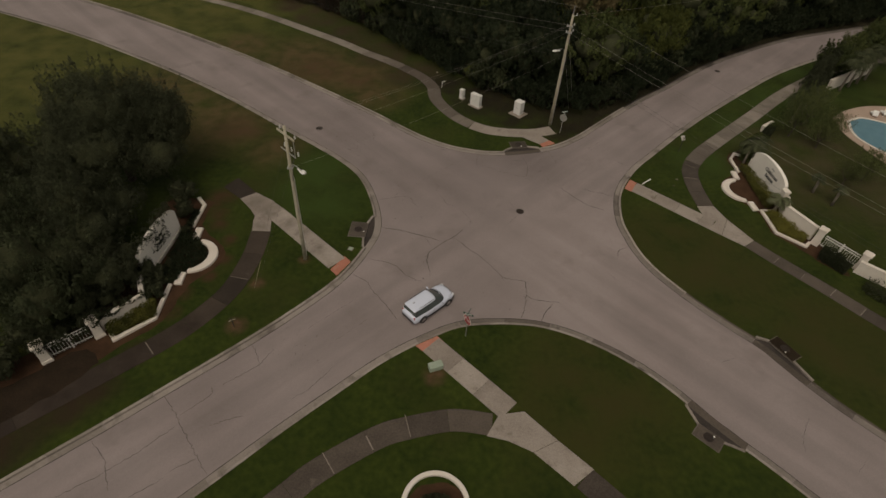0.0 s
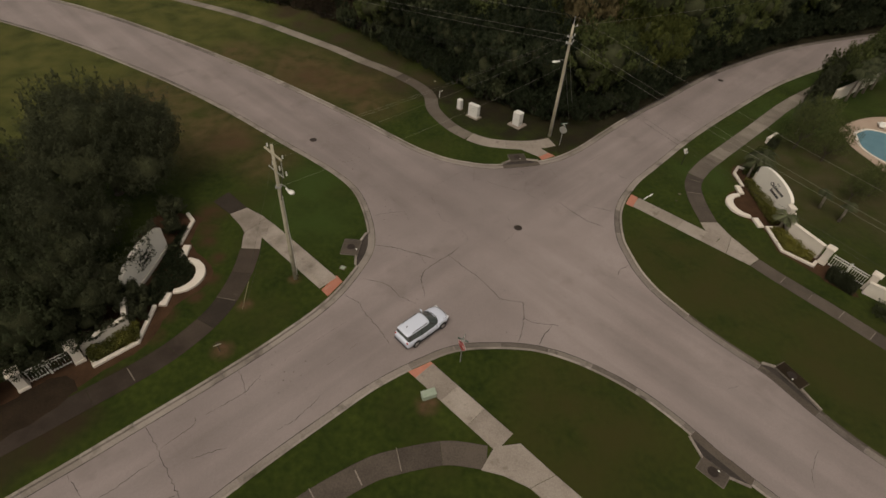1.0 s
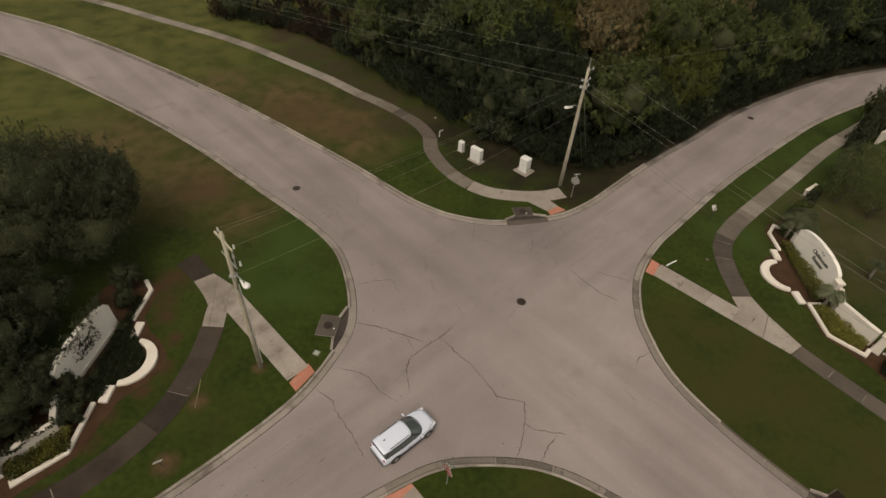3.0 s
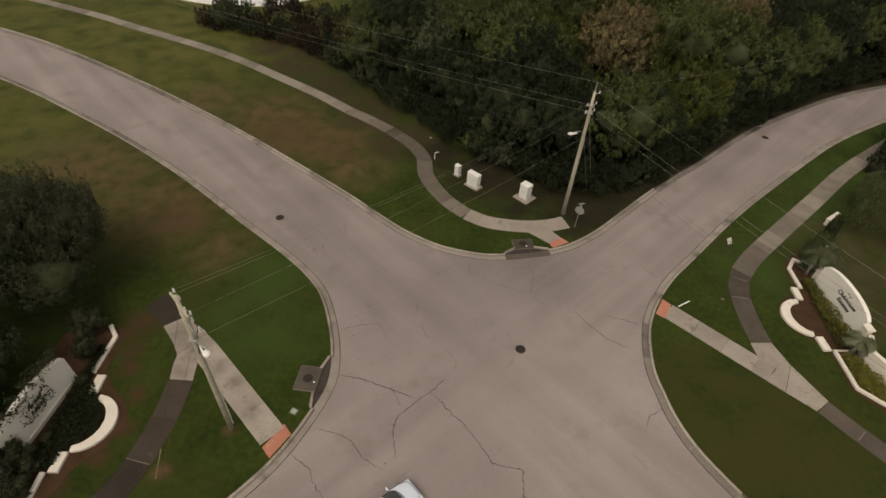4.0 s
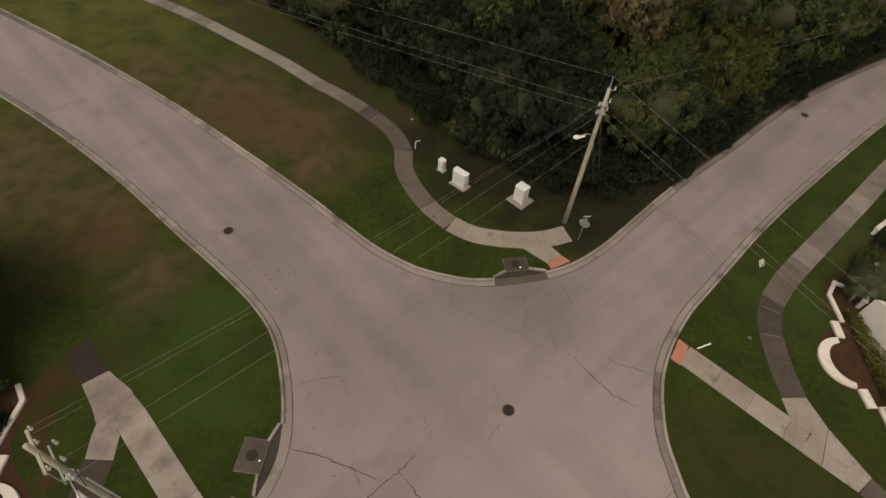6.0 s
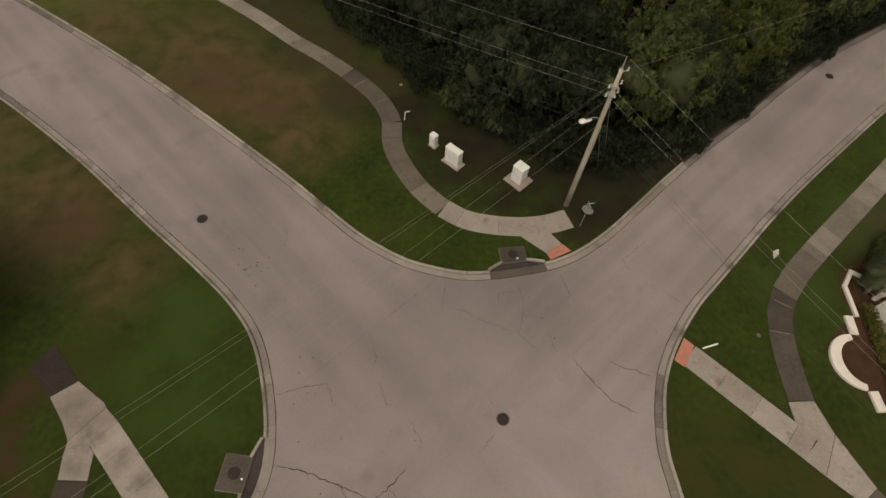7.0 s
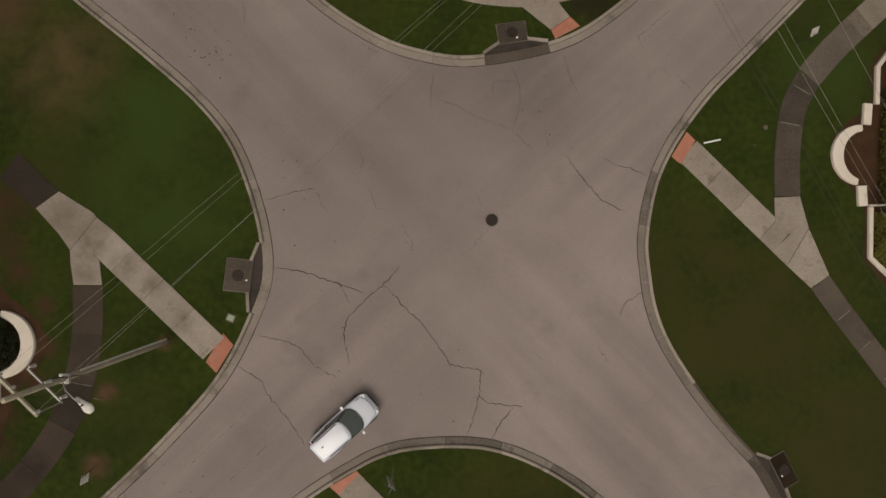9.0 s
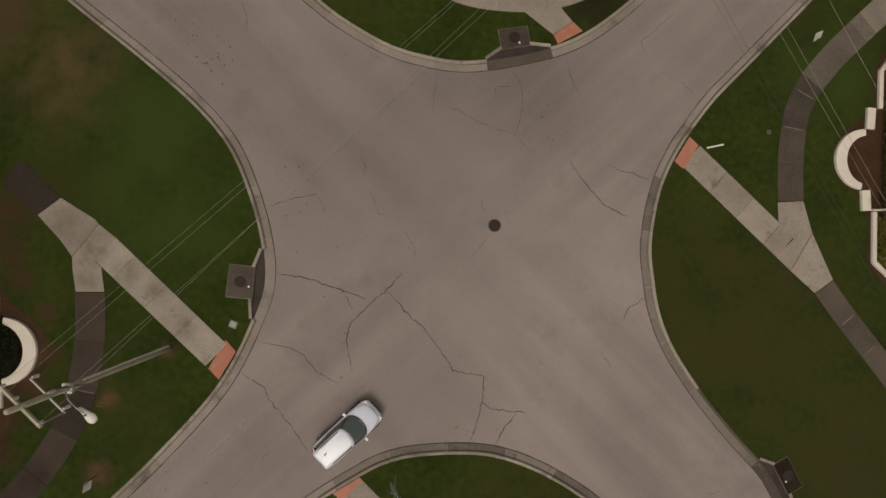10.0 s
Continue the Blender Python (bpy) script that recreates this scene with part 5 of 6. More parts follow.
wire(up(P_W, 12.5, 0.75, -0.6), up(P_N, 11.3, -0.1, -0.3), 0.45, 0.0055)
wire(up(P_W, 9.5), up(P_N, 8.7), 0.5, 0.007, WIRE, "sagging grey telephone cable", "telephone_cable")
wire(up(P_W, 12.3), (-13.9, 27.5, 0.0), 0.0, 0.007, CABLE, "taut steel guy wire anchored in the lawn", "guy_wire")
wire(up(P_W, 9.6), (-13.7, 27.7, 0.0), 0.0, 0.007, CABLE, "taut steel guy wire anchored in the lawn", "guy_wire")
tagged(part("guy_guard", tube([(-13.88, 27.52, 0), (-13.15, 28.27, 2.4)], 0.022, 6), material("weathered_yellow_plastic", (0.24, 0.21, 0.12), (0.36, 0.32, 0.2), 0.7, 2.0, 9.0, 0.0), None), "faded yellow guard on the guy wire", "guy guard")
wire(up(P_N, 11.0), (17.2, 61.0, 0.0), 0.0, 0.012, GALV, "taut steel guy wire anchored by the woods", "guy_wire")
wire(up(P_N, 9.0), (16.6, 60.0, 0.0), 0.0, 0.012, GALV, "taut steel guy wire anchored by the woods", "guy_wire")


# ---- street furniture ----
def cabinet(label, place, sx, sy, sz, pad, doors=2):
    root = thing("utility_cabinet", label, "utility cabinet", place, "utility cabinets by the woods")
    part("plinth", box(bmesh.new(), pose(0, 0, -0.1), pad[0], pad[1], 0.18, 0.01), CONCRETE, root, "grey concrete pad")
    part("body", box(bmesh.new(), pose(0, 0, 0.08), sx, sy, sz, 0.015), PAINT, root)
    part("lid", box(bmesh.new(), pose(0, 0, 0.08 + sz), sx + 0.06, sy + 0.06, 0.06, 0.015), PAINT, root)
    for k in range(doors):
        w = sx / doors
        d = part("door", box(bmesh.new(), pose(-sx / 2 + w * (k + 0.5), -sy / 2 - 0.012, 0.2), w - 0.05, 0.024, sz - 0.24, 0.006), PAINT, root)
        part("handle", box(bmesh.new(), pose(-sx / 2 + w * (k + 0.5) + (0.5 - k) * w * 0.6, -sy / 2 - 0.04, 0.08 + sz * 0.5), 0.03, 0.04, 0.14, 0.005), GALV, d)
    for k in range(4):
        part("louvre", box(bmesh.new(), pose(sx / 2 + 0.006, 0, 0.3 + 0.07 * k), 0.012, sy * 0.6, 0.03), GALV, root)


cabinet("tall white steel utility cabinet on a concrete pad", pose(10.0, 58.1, 0, 0, 0, -42), 0.95, 0.8, 1.55, (1.75, 1.65))
cabinet("white steel utility cabinet on a concrete pad", pose(4.75, 59.4, 0, 0, 0, -38), 1.35, 0.55, 1.45, (1.7, 1.0))
cabinet("small white steel utility cabinet", pose(3.05, 61.1, 0, 0, 0, -38), 0.55, 0.45, 1.1, (0.75, 0.6), 1)
ped = thing("utility_pedestal", "pale green plastic utility pedestal on the lawn", "utility box", pose(1.05, 20.75, 0, 0, 0, 22))
part("body", box(bmesh.new(), pose(0, 0, -0.05), 1.0, 0.5, 0.42, 0.05), PEDESTAL, ped)
part("lid", box(bmesh.new(), pose(0, 0, 0.37), 1.06, 0.56, 0.12, 0.04), PEDESTAL, ped)


def octagon(bm, r, y0, y1, m):
    a = [bm.verts.new(m @ Vector((r * math.cos(radians(22.5 + 45 * k)), y0, r * math.sin(radians(22.5 + 45 * k))))) for k in range(8)]
    b = [bm.verts.new(m @ Vector((r * math.cos(radians(22.5 + 45 * k)), y1, r * math.sin(radians(22.5 + 45 * k))))) for k in range(8)]
    bm.faces.new(a)
    bm.faces.new(b[::-1])
    for k in range(8):
        bm.faces.new((a[(k + 1) % 8], a[k], b[k], b[(k + 1) % 8]))
    bmesh.ops.recalc_face_normals(bm, faces=bm.faces)
    return bm


def stop_sign(label, place, blade_turn=0.0):
    """The face looks towards local -y."""
    root = thing("stop_sign", label, "stop sign", place)
    part("post", box(bmesh.new(), pose(0, 0, -0.2), 0.06, 0.06, 2.8, 0.005), GALV, root)
    m = Matrix.Translation((0, 0, 2.02))
    part("back_plate", octagon(bmesh.new(), 0.46, -0.04, -0.033, m), SIGN_BACK, root)
    part("white_border", octagon(bmesh.new(), 0.46, -0.046, -0.041, m), SIGN_WHITE, root)
    face = part("face", octagon(bmesh.new(), 0.425, -0.052, -0.047, m), SIGN_RED, root, "red octagonal face")
    curve = bpy.data.curves.new("lettering", "FONT")
    curve.body, curve.size, curve.extrude = "STOP", 0.28, 0.002
    curve.align_x, curve.align_y = "CENTER", "CENTER"
    curve.materials.append(SIGN_WHITE)
    text = new("lettering", curve)
    text.parent = face
    text.matrix_local = pose(0, -0.056, 2.02, 90, 0, 0)
    for k, a in enumerate((blade_turn, blade_turn + 90)):
        blade = part("street_name_blade", box(bmesh.new(), pose(0, 0, 2.56 + 0.19 * k, 0, 0, a), 0.8, 0.012, 0.18, 0.002), SIGN_GREEN, root, "green street name blade")
        part("bar", box(bmesh.new(), pose(0, 0, 2.62 + 0.19 * k, 0, 0, a), 0.55, 0.016, 0.06), SIGN_WHITE, blade)
    return root


stop_sign("red stop sign with green street name blades on the corner", pose(3.25, 23.76, 0, 0, 0, -55), 30)
stop_sign("stop sign with street name blades beside the utility pole", pose(14.65, 54.1, 0, 0, 0, 150), -45)


def small_sign(label, place, w=0.42, h=0.5, top=1.5, lean=0.0):
    root = thing("post_sign", label, "sign", place)
    part("post", box(bmesh.new(), pose(0, 0, -0.2), 0.05, 0.05, top + 0.2, 0.005), CABLE, root)
    part("plate", box(bmesh.new(), pose(0, -0.035, top - 0.15, lean, 0, 0), w, 0.02, h, 0.005), NOTICE, root)
    bm = bmesh.new()
    for k in range(3):
        box(bm, pose(0, -0.05, top + 0.02 + 0.1 * k, lean, 0, 0), w * 0.65, 0.006, 0.035)
    part("bars", bm, JOINT, root)
    return root


small_sign("small white notice tilted on a dark post", pose(28.1, 51.6, 0, 0, 0, 25), 0.5, 0.55, 1.7, -42)
small_sign("small white notice bent over on a dark post", pose(-14.3, 23.5, 0, 0, 0, 30), 0.5, 0.55, 1.0, 42)
tagged(part("marker_stake", tube([(0.42, 63.7, 0), (0.46, 63.85, 0.75), (0.85, 63.95, 0.8)], 0.04, 6), SIGN_WHITE, None), "bent white plastic marker stake beside the sidewalk", "stake")
tagged(part("marker_stake", tube([(22.2, 44.86, 0), (22.55, 44.92, 0.3), (22.95, 45.0, 0.6)], 0.055, 6), SIGN_WHITE, None), "leaning white plastic marker stake in the lawn", "stake")
for label, x, y, r, mat in (("round pale meter lid set in the lawn", 26.29, 46.1, 0.16, WORN), ("round pale valve lid set in the lawn", 25.6, 44.9, 0.10, MOULDY), ("round pale valve lid in the lawn", -0.3, 68.0, 0.15, CONCRETE)):
    bm = rod(bmesh.new(), (0, 0, -0.05), (0, 0, 0.03), r, r * 0.95, 16)
    rod(bm, (0, 0, 0.03), (0, 0, 0.045), r * 0.7, r * 0.65, 16)
    lid = tagged(part("valve_box", bm, mat, None), label, "valve box")
    lid.location = (x, y, 0)
plate = thing("meter_box", "small square concrete meter box with a green lid", "meter box", pose(-6.85, 32.62, 0, 0, 0, -20))
part("frame", box(bmesh.new(), pose(0, 0, -0.08), 0.5, 0.46, 0.10, 0.01), WORN, plate)
part("lid", box(bmesh.new(), pose(0, 0, 0.02), 0.36, 0.32, 0.02, 0.004), PEDESTAL, plate)


def manhole(x, y, label="round dark iron manhole cover in the road"):
    root = thing("manhole_cover", label, "manhole cover", pose(x, y, ROAD_Z), "manhole covers in the road")
    part("ring", rod(bmesh.new(), (0, 0, -0.05), (0, 0, 0.006), 0.37, 0.37, 32), IRON, root)
    bm = rod(bmesh.new(), (0, 0, -0.03), (0, 0, 0.012), 0.325, 0.32, 32)
    for i in range(-4, 5):
        for j in range(-4, 5):
            if i * i + j * j < 16:
                box(bm, pose(i * 0.07, j * 0.07, 0.012), 0.035, 0.035, 0.005)
    part("lid", bm, IRON, root)
    part("collar", sheet(blob(0, 0, 0.43, 0.43, 0, 0.03, 32, 4), 0.0035), CRACK_PATCH, root, "dark patch of asphalt")


CRACK_PATCH = material("newer_asphalt", (0.12, 0.10, 0.088), (0.17, 0.145, 0.128), 0.9, 2.0, 30.0, 0.3, 80.0)
manhole(8.73, 39.28)
manhole(-13.35, 52.2)
manhole(40.7, 74.2)


# storm inlets
def storm_inlet(key):
    a, fa, fb, b = [Vector((*p, 0)) for p in INLETS[key]]
    side = SIDES[key][1]
    d = (fb - fa).normalized()
    back = Vector((d.y, -d.x, 0)) * side
    root = thing("storm_inlet", "concrete storm drain inlet with a grimy throat in the kerb", "storm drain", None, "storm inlets")
    line = LINES[key]
    ia, ib = near_index(line, a), near_index(line, b)
    nrm = normals(line)
    n = ib - ia
    # the back of the recess runs from the kerb to the box front and back to the kerb
    back_line = [line[ia], fa + back * 0.06, fb + back * 0.06, line[ib]]
    lengths = [(q - p).length for p, q in zip(back_line, back_line[1:])]

    def along(t):
        t *= sum(lengths)
        for p, q, s in zip(back_line, back_line[1:], lengths):
            if t <= s:
                return p.lerp(q, t / s)
            t -= s
        return back_line[-1]

    gutter, recess = bmesh.new(), bmesh.new()
    for k in range(n):
        i = ia + k
        near = [line[j] + nrm[j] * side * 0.66 + Vector((0, 0, -0.086)) for j in (i, i + 1)]
        mid = [line[j] + nrm[j] * side * 0.06 + Vector((0, 0, -0.092)) for j in (i, i + 1)]
        deep = [along((k + j) / n) + Vector((0, 0, -0.098)) for j in (0, 1)]
        for bm, lo, hi in ((gutter, near, mid), (recess, mid, deep)):
            f = bm.faces.new([bm.verts.new(v) for v in (lo[0], lo[1], hi[1], hi[0])])
            f.normal_update()
            if f.normal.z < 0:
                f.normal_flip()
    shallow = key in "ES"
    depth = 1.05 if shallow else 1.2 if key == "N" else 1.5
    part("gutter", gutter, {"W": GUTTER_PALE}.get(key, MOULDY), root)
    part("apron", recess, GRIME, root, "dark grimy sloping apron")
    for p, q in ((line[ia], fa), (fb, line[ib])):
        part("wing", wall_run([(p.x, p.y), (q.x, q.y)], 0.18, 0.25, -side, base=-0.2), KERB, root)
    centre = (fa + fb) / 2 + back * (depth / 2 - 0.03)
    turn = math.degrees(math.atan2(d.y, d.x))
    width = (fb - fa).length + 0.1
    # solid dark box in place of the shade inside the opening
    part("throat", box(bmesh.new(), pose(*((fa + fb) / 2 + back * 0.02), 0, 0, turn) @ pose(0, 0, -0.2), width - 0.15, 0.05, 0.19), JOINT, root, "dark panel standing in for shade of the throat")
    slab = part("slab", box(bmesh.new(), pose(centre.x, centre.y, 0, 0, 0, turn) @ pose(0, 0, -0.02), width, depth, 0.085, 0.012), LITTER_BROWN if key == "E" else MOULDY, root, "stained concrete top slab")
    part("collar", box(bmesh.new(), pose(centre.x, centre.y, 0, 0, 0, turn) @ pose(0, 0, -0.1), width + 0.12, depth + 0.08, 0.135, 0.012), GUTTER, root)
    part("cover", rod(bmesh.new(), centre + Vector((0, 0, 0.05)), centre + Vector((0, 0, 0.078)), 0.36, 0.35, 24), IRON, slab, "round iron cover")
    part("tag", rod(bmesh.new(), centre - back * (depth / 2 - 0.22) + d * 0.25 + Vector((0, 0, 0.06)), centre - back * (depth / 2 - 0.22) + d * 0.25 + Vector((0, 0, 0.085)), 0.06, 0.06, 10), SIGN_WHITE, slab, "small white marker disc")


for key in INLETS:
    storm_inlet(key)


# ---- the car ----
def car(place):
    root = thing("car", "white compact sport utility car waiting at the crossing", "car", place)
    L, W = 4.6, 1.86
    # (x along, half width, height of the shoulder)
    stations = [(-2.30, 0.70, 0.86), (-2.24, 0.80, 0.98), (-2.05, 0.88, 1.02), (-1.4, 0.92, 1.04), (-0.5, 0.93, 1.02), (0.4, 0.93, 1.01), (1.0, 0.92, 1.00), (1.5, 0.90, 0.96), (1.9, 0.86, 0.89), (2.15, 0.76, 0.80), (2.27, 0.62, 0.70), (2.30, 0.50, 0.60)]
    bm = bmesh.new()
    rows = []
    for x, w, h in stations:
        low = 0.28 if abs(x) < 2.1 else 0.34
        ring = [(w * 0.93, low), (w * 0.99, 0.5), (w, 0.70 if h > 0.75 else h * 0.9), (w * 0.95, h - 0.05), (w * 0.86, h), (w * 0.4, h + 0.035), (0, h + 0.045)]
        pts = ring + [(-y, z) for y, z in ring[-2::-1]]
        rows.append([bm.verts.new((x, y, z)) for y, z in pts])
    for a, b in zip(rows, rows[1:]):
        for k in range(len(a) - 1):
            bm.faces.new((a[k], a[k + 1], b[k + 1], b[k]))
        bm.faces.new((a[-1], a[0], b[0], b[-1]))
    bm.faces.new(rows[0])
    bm.faces.new(rows[-1][::-1])
    bmesh.ops.recalc_face_normals(bm, faces=bm.faces)
    part("body", bm, CAR_WHITE, root, smooth=True)
    # cabin of dark glass under a white roof
    bm = bmesh.new()
    base = [(-2.12, 0.70), (-1.9, 0.80), (-0.6, 0.87), (0.55, 0.86), (0.86, 0.80), (1.06, 0.62), (1.17, 0.34), (1.21, 0.0)]
    topl = [(-1.95, 0.62), (-1.75, 0.67), (-0.6, 0.69), (0.04, 0.67), (0.14, 0.61), (0.22, 0.50), (0.28, 0.28), (0.31, 0.0)]
    lo = [bm.verts.new((x, y, 1.0)) for x, y in base] + [bm.verts.new((x, -y, 1.0)) for x, y in base[-2::-1]]
    hi = [bm.verts.new((x, y, 1.60)) for x, y in topl] + [bm.verts.new((x, -y, 1.60)) for x, y in topl[-2::-1]]
    for k in range(len(lo)):
        j = (k + 1) % len(lo)
        bm.faces.new((lo[k], lo[j], hi[j], hi[k]))
    bm.faces.new(hi)
    bmesh.ops.recalc_face_normals(bm, faces=bm.faces)
    part("cabin_glass", bm, CAR_GLASS, root, "dark tinted glass", smooth=False)
    bm = bmesh.new()
    edge = [(-2.16, 0.60), (-2.08, 0.66), (-1.6, 0.70), (-0.6, 0.72), (0.0, 0.70), (0.14, 0.62), (0.23, 0.40), (0.26, 0.0)]
    full = edge + [(x, -y) for x, y in edge[-2::-1]]
    lo = [bm.verts.new((x, y, 1.585)) for x, y in full]
    hi = [bm.verts.new((x * 0.985 - 0.01, y * 0.97, 1.635)) for x, y in full]
    top = [bm.verts.new((x * 0.86 - 0.10, y * 0.72, 1.672)) for x, y in full]
    for r1, r2 in ((lo, hi), (hi, top)):
        for k in range(len(r1)):
            j = (k + 1) % len(r1)
            bm.faces.new((r1[k], r1[j], r2[j], r2[k]))
    bm.faces.new(top)
    bm.faces.new(lo[::-1])
    bmesh.ops.recalc_face_normals(bm, faces=bm.faces)
    part("roof", bm, CAR_WHITE, root, smooth=True)
    for s in (-1, 1):
        for x0, x1 in (((0.06, 0.66), (0.80, 0.81)), ((-0.75, 0.68), (-0.8, 0.87)), ((-1.85, 0.66), (-2.05, 0.78))):
            part("pillar", tube([(x1[0], s * x1[1], 1.0), (x0[0], s * x0[1], 1.6)], 0.035, 6), CAR_BLACK, root)
        part("roof_rail", tube([(-1.6, s * 0.62, 1.66), (-1.45, s * 0.635, 1.70), (-0.2, s * 0.635, 1.70), (-0.08, s * 0.62, 1.66)], 0.026, 6), CAR_BLACK, root)
        mirror = part("wing_mirror", box(bmesh.new(), pose(0.72, s * 1.03, 0.98), 0.14, 0.22, 0.15, 0.03), CAR_WHITE, root)
        part("mirror_glass", box(bmesh.new(), pose(0.645, s * 1.03, 1.0), 0.012, 0.17, 0.11), CHROME, mirror)
        part("headlight", box(bmesh.new(), pose(2.08, s * 0.66, 0.70, 0, -14, -s * 26), 0.30, 0.26, 0.12, 0.03), LAMP_GLASS, root)
        part("tail_light", box(bmesh.new(), pose(-2.21, s * 0.70, 0.78), 0.1, 0.16, 0.22, 0.03), TAIL_RED, root)
        part("side_sill", box(bmesh.new(), pose(0, s * 0.885, 0.24), 2.6, 0.1, 0.14, 0.02), CAR_BLACK, root)
        part("door_seam", box(bmesh.new(), pose(-0.25, s * 0.929, 0.4), 0.012, 0.012, 0.55), CAR_BLACK, root)
        for x in (-1.38, 1.42):
            tyre = part("tyre", rod(bmesh.new(), (x, s * 0.72, 0.345), (x, s * 0.945, 0.345), 0.345, 0.345, 28), RUBBER, root)
            part("rim", rod(bmesh.new(), (x, s * 0.93, 0.345), (x, s * 0.957, 0.345), 0.22, 0.2, 14), CHROME, tyre)
            part("wheel_arch", tube([(x + 0.40 * math.cos(t), s * 0.93, 0.345 + 0.40 * math.sin(t)) for t in [math.pi * k / 10 for k in range(11)]], 0.035, 5), CAR_BLACK, root)
    part("grille", box(bmesh.new(), pose(2.26, 0, 0.42), 0.07, 0.9, 0.24, 0.02), CAR_BLACK, root)
    part("bumper", box(bmesh.new(), pose(-2.27, 0, 0.32), 0.1, 1.5, 0.22, 0.04), CAR_BLACK, root)
    part("windscreen_cowl", tube([(0.84, -0.80, 1.03), (1.06, -0.62, 1.055), (1.18, -0.34, 1.06), (1.22, 0.0, 1.06), (1.18, 0.34, 1.06), (1.06, 0.62, 1.055), (0.84, 0.80, 1.03)], 0.035, 6), CAR_BLACK, root)
    part("front_trim", tube([(1.95, -0.86, 0.56), (2.16, -0.74, 0.54), (2.30, -0.45, 0.52), (2.345, 0.0, 0.52), (2.30, 0.45, 0.52), (2.16, 0.74, 0.54), (1.95, 0.86, 0.56)], 0.05, 6), CAR_BLACK, root)
    part("bonnet_seam", tube([(1.55, -0.80, 0.985), (2.02, -0.66, 0.885), (2.14, -0.3, 0.87), (2.16, 0.0, 0.87), (2.14, 0.3, 0.87), (2.02, 0.66, 0.885), (1.55, 0.80, 0.985)], 0.014, 5), CAR_BLACK, root)
    for y in (-0.32, 0.22):
        part("wiper", tube([(1.02, y, 1.045), (0.85, y + 0.42, 1.13)], 0.012, 4), CAR_BLACK, root)
    part("antenna", box(bmesh.new(), pose(-1.55, 0.12, 1.67), 0.16, 0.05, 0.06, 0.015), CAR_BLACK, root)
    return root


car(pose(0.30, 26.47, ROAD_Z + 0.005, 0, 0, 44.5) @ Matrix.Scale(0.95, 4))


# ---- paving, kerb stones and cracks ----
def slab_mesh(left, right, top, depth=0.11):
    pts = [(p.x, p.y) for p in left] + [(p.x, p.y) for p in right[::-1]]
    return sheet(pts, top, depth)


def slabs(root, points, width, length, mat, top=0.03, gap=0.009):
    line = spline(points, 0.4)
    nrm = normals(line)
    run, start = 0.0, 0
    rnd = random.Random(int(points[0][0] * 10) & 255)
    for k in range(1, len(line)):
        run += (line[k] - line[k - 1]).length
        if run >= length or k == len(line) - 1:
            seg = range(start, k + 1)
            l, r = [], []
            for i in seg:
                p = line[i].copy()
                if i == start:
                    p += (line[i + 1] - line[i]).normalized() * gap
                if i == k:
                    p += (line[i - 1] - line[i]).normalized() * gap
                l.append(p + nrm[i] * width / 2)
                r.append(p - nrm[i] * width / 2)
            part("paving_slab", slab_mesh(l, r, top + rnd.uniform(-0.006, 0.008)), mat, root)
            if mat in (MOULDY, MOSSY) and start and rnd.random() < 0.6:
                w = rnd.uniform(0.3, 0.5) * width
                c, e = line[start] + nrm[start] * rnd.uniform(-0.2, 0.2) * width / 2, (line[start + 1] - line[start]).normalized() * rnd.uniform(0.02, 0.045)
                strip = bmesh.new()
                strip.faces.new([strip.verts.new(v + Vector((0, 0, top + 0.013))) for v in (c + nrm[start] * w - e, c + nrm[start] * w + e, c - nrm[start] * w + e, c - nrm[start] * w - e)][::-1])
                part("joint_mortar", strip, DUSTY, root)
            start, run = k, 0.0


def sidewalk(label):
    root = tagged(new("sidewalk"), label, "sidewalk", kind="structure")
    return root


def flag(root, pts, mat, top=0.032, name="paving_slab"):
    return part(name, sheet(pts, top, 0.11), mat, root)


walk_w = sidewalk("concrete sidewalk, pale at the crossing and mouldy dark beyond")
slabs(walk_w, [(-7.75, 30.75), (-14.55, 36.93)], 1.78, 2.3, CONCRETE)
flag(walk_w, [(-7.24, 31.68), (-6.61, 31.0), (-7.53, 29.3), (-8.17, 29.95)], RED_TILE, 0.034, "warning_paving")
flag(walk_w, [(-17.09, 39.72), (-15.1, 38.55), (-14.9, 38.3), (-16.3, 36.3), (-16.95, 37.19), (-18.34, 38.66)], CONCRETE)
flag(walk_w, [(-14.88, 38.28), (-13.85, 37.5), (-15.0, 36.1), (-14.61, 35.75), (-14.37, 34.3), (-15.97, 34.24), (-16.23, 35.55), (-16.28, 36.28)], CONCRETE)
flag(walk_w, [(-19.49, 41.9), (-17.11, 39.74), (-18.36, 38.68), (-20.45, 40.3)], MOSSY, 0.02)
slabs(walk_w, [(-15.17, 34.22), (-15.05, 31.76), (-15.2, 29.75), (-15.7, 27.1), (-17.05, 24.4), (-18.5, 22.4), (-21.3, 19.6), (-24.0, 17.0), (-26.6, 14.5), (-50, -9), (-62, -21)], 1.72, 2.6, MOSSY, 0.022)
walk_e = sidewalk("concrete sidewalk, pale at the crossing and mouldy dark beyond")
slabs(walk_e, [(21.15, 44.3), (27.62, 38.75)], 1.75, 2.05, CONCRETE)
flag(walk_e, [(21.02, 45.5), (20.08, 43.88), (20.70, 43.42), (21.62, 44.98)], RED_TILE, 0.034, "warning_paving")
flag(walk_e, [(27.15, 40.12), (27.03, 41.58), (28.74, 41.76), (29.42, 39.72), (28.02, 37.25), (27.0, 38.12), (28.2, 39.3)], CONCRETE, 0.036)
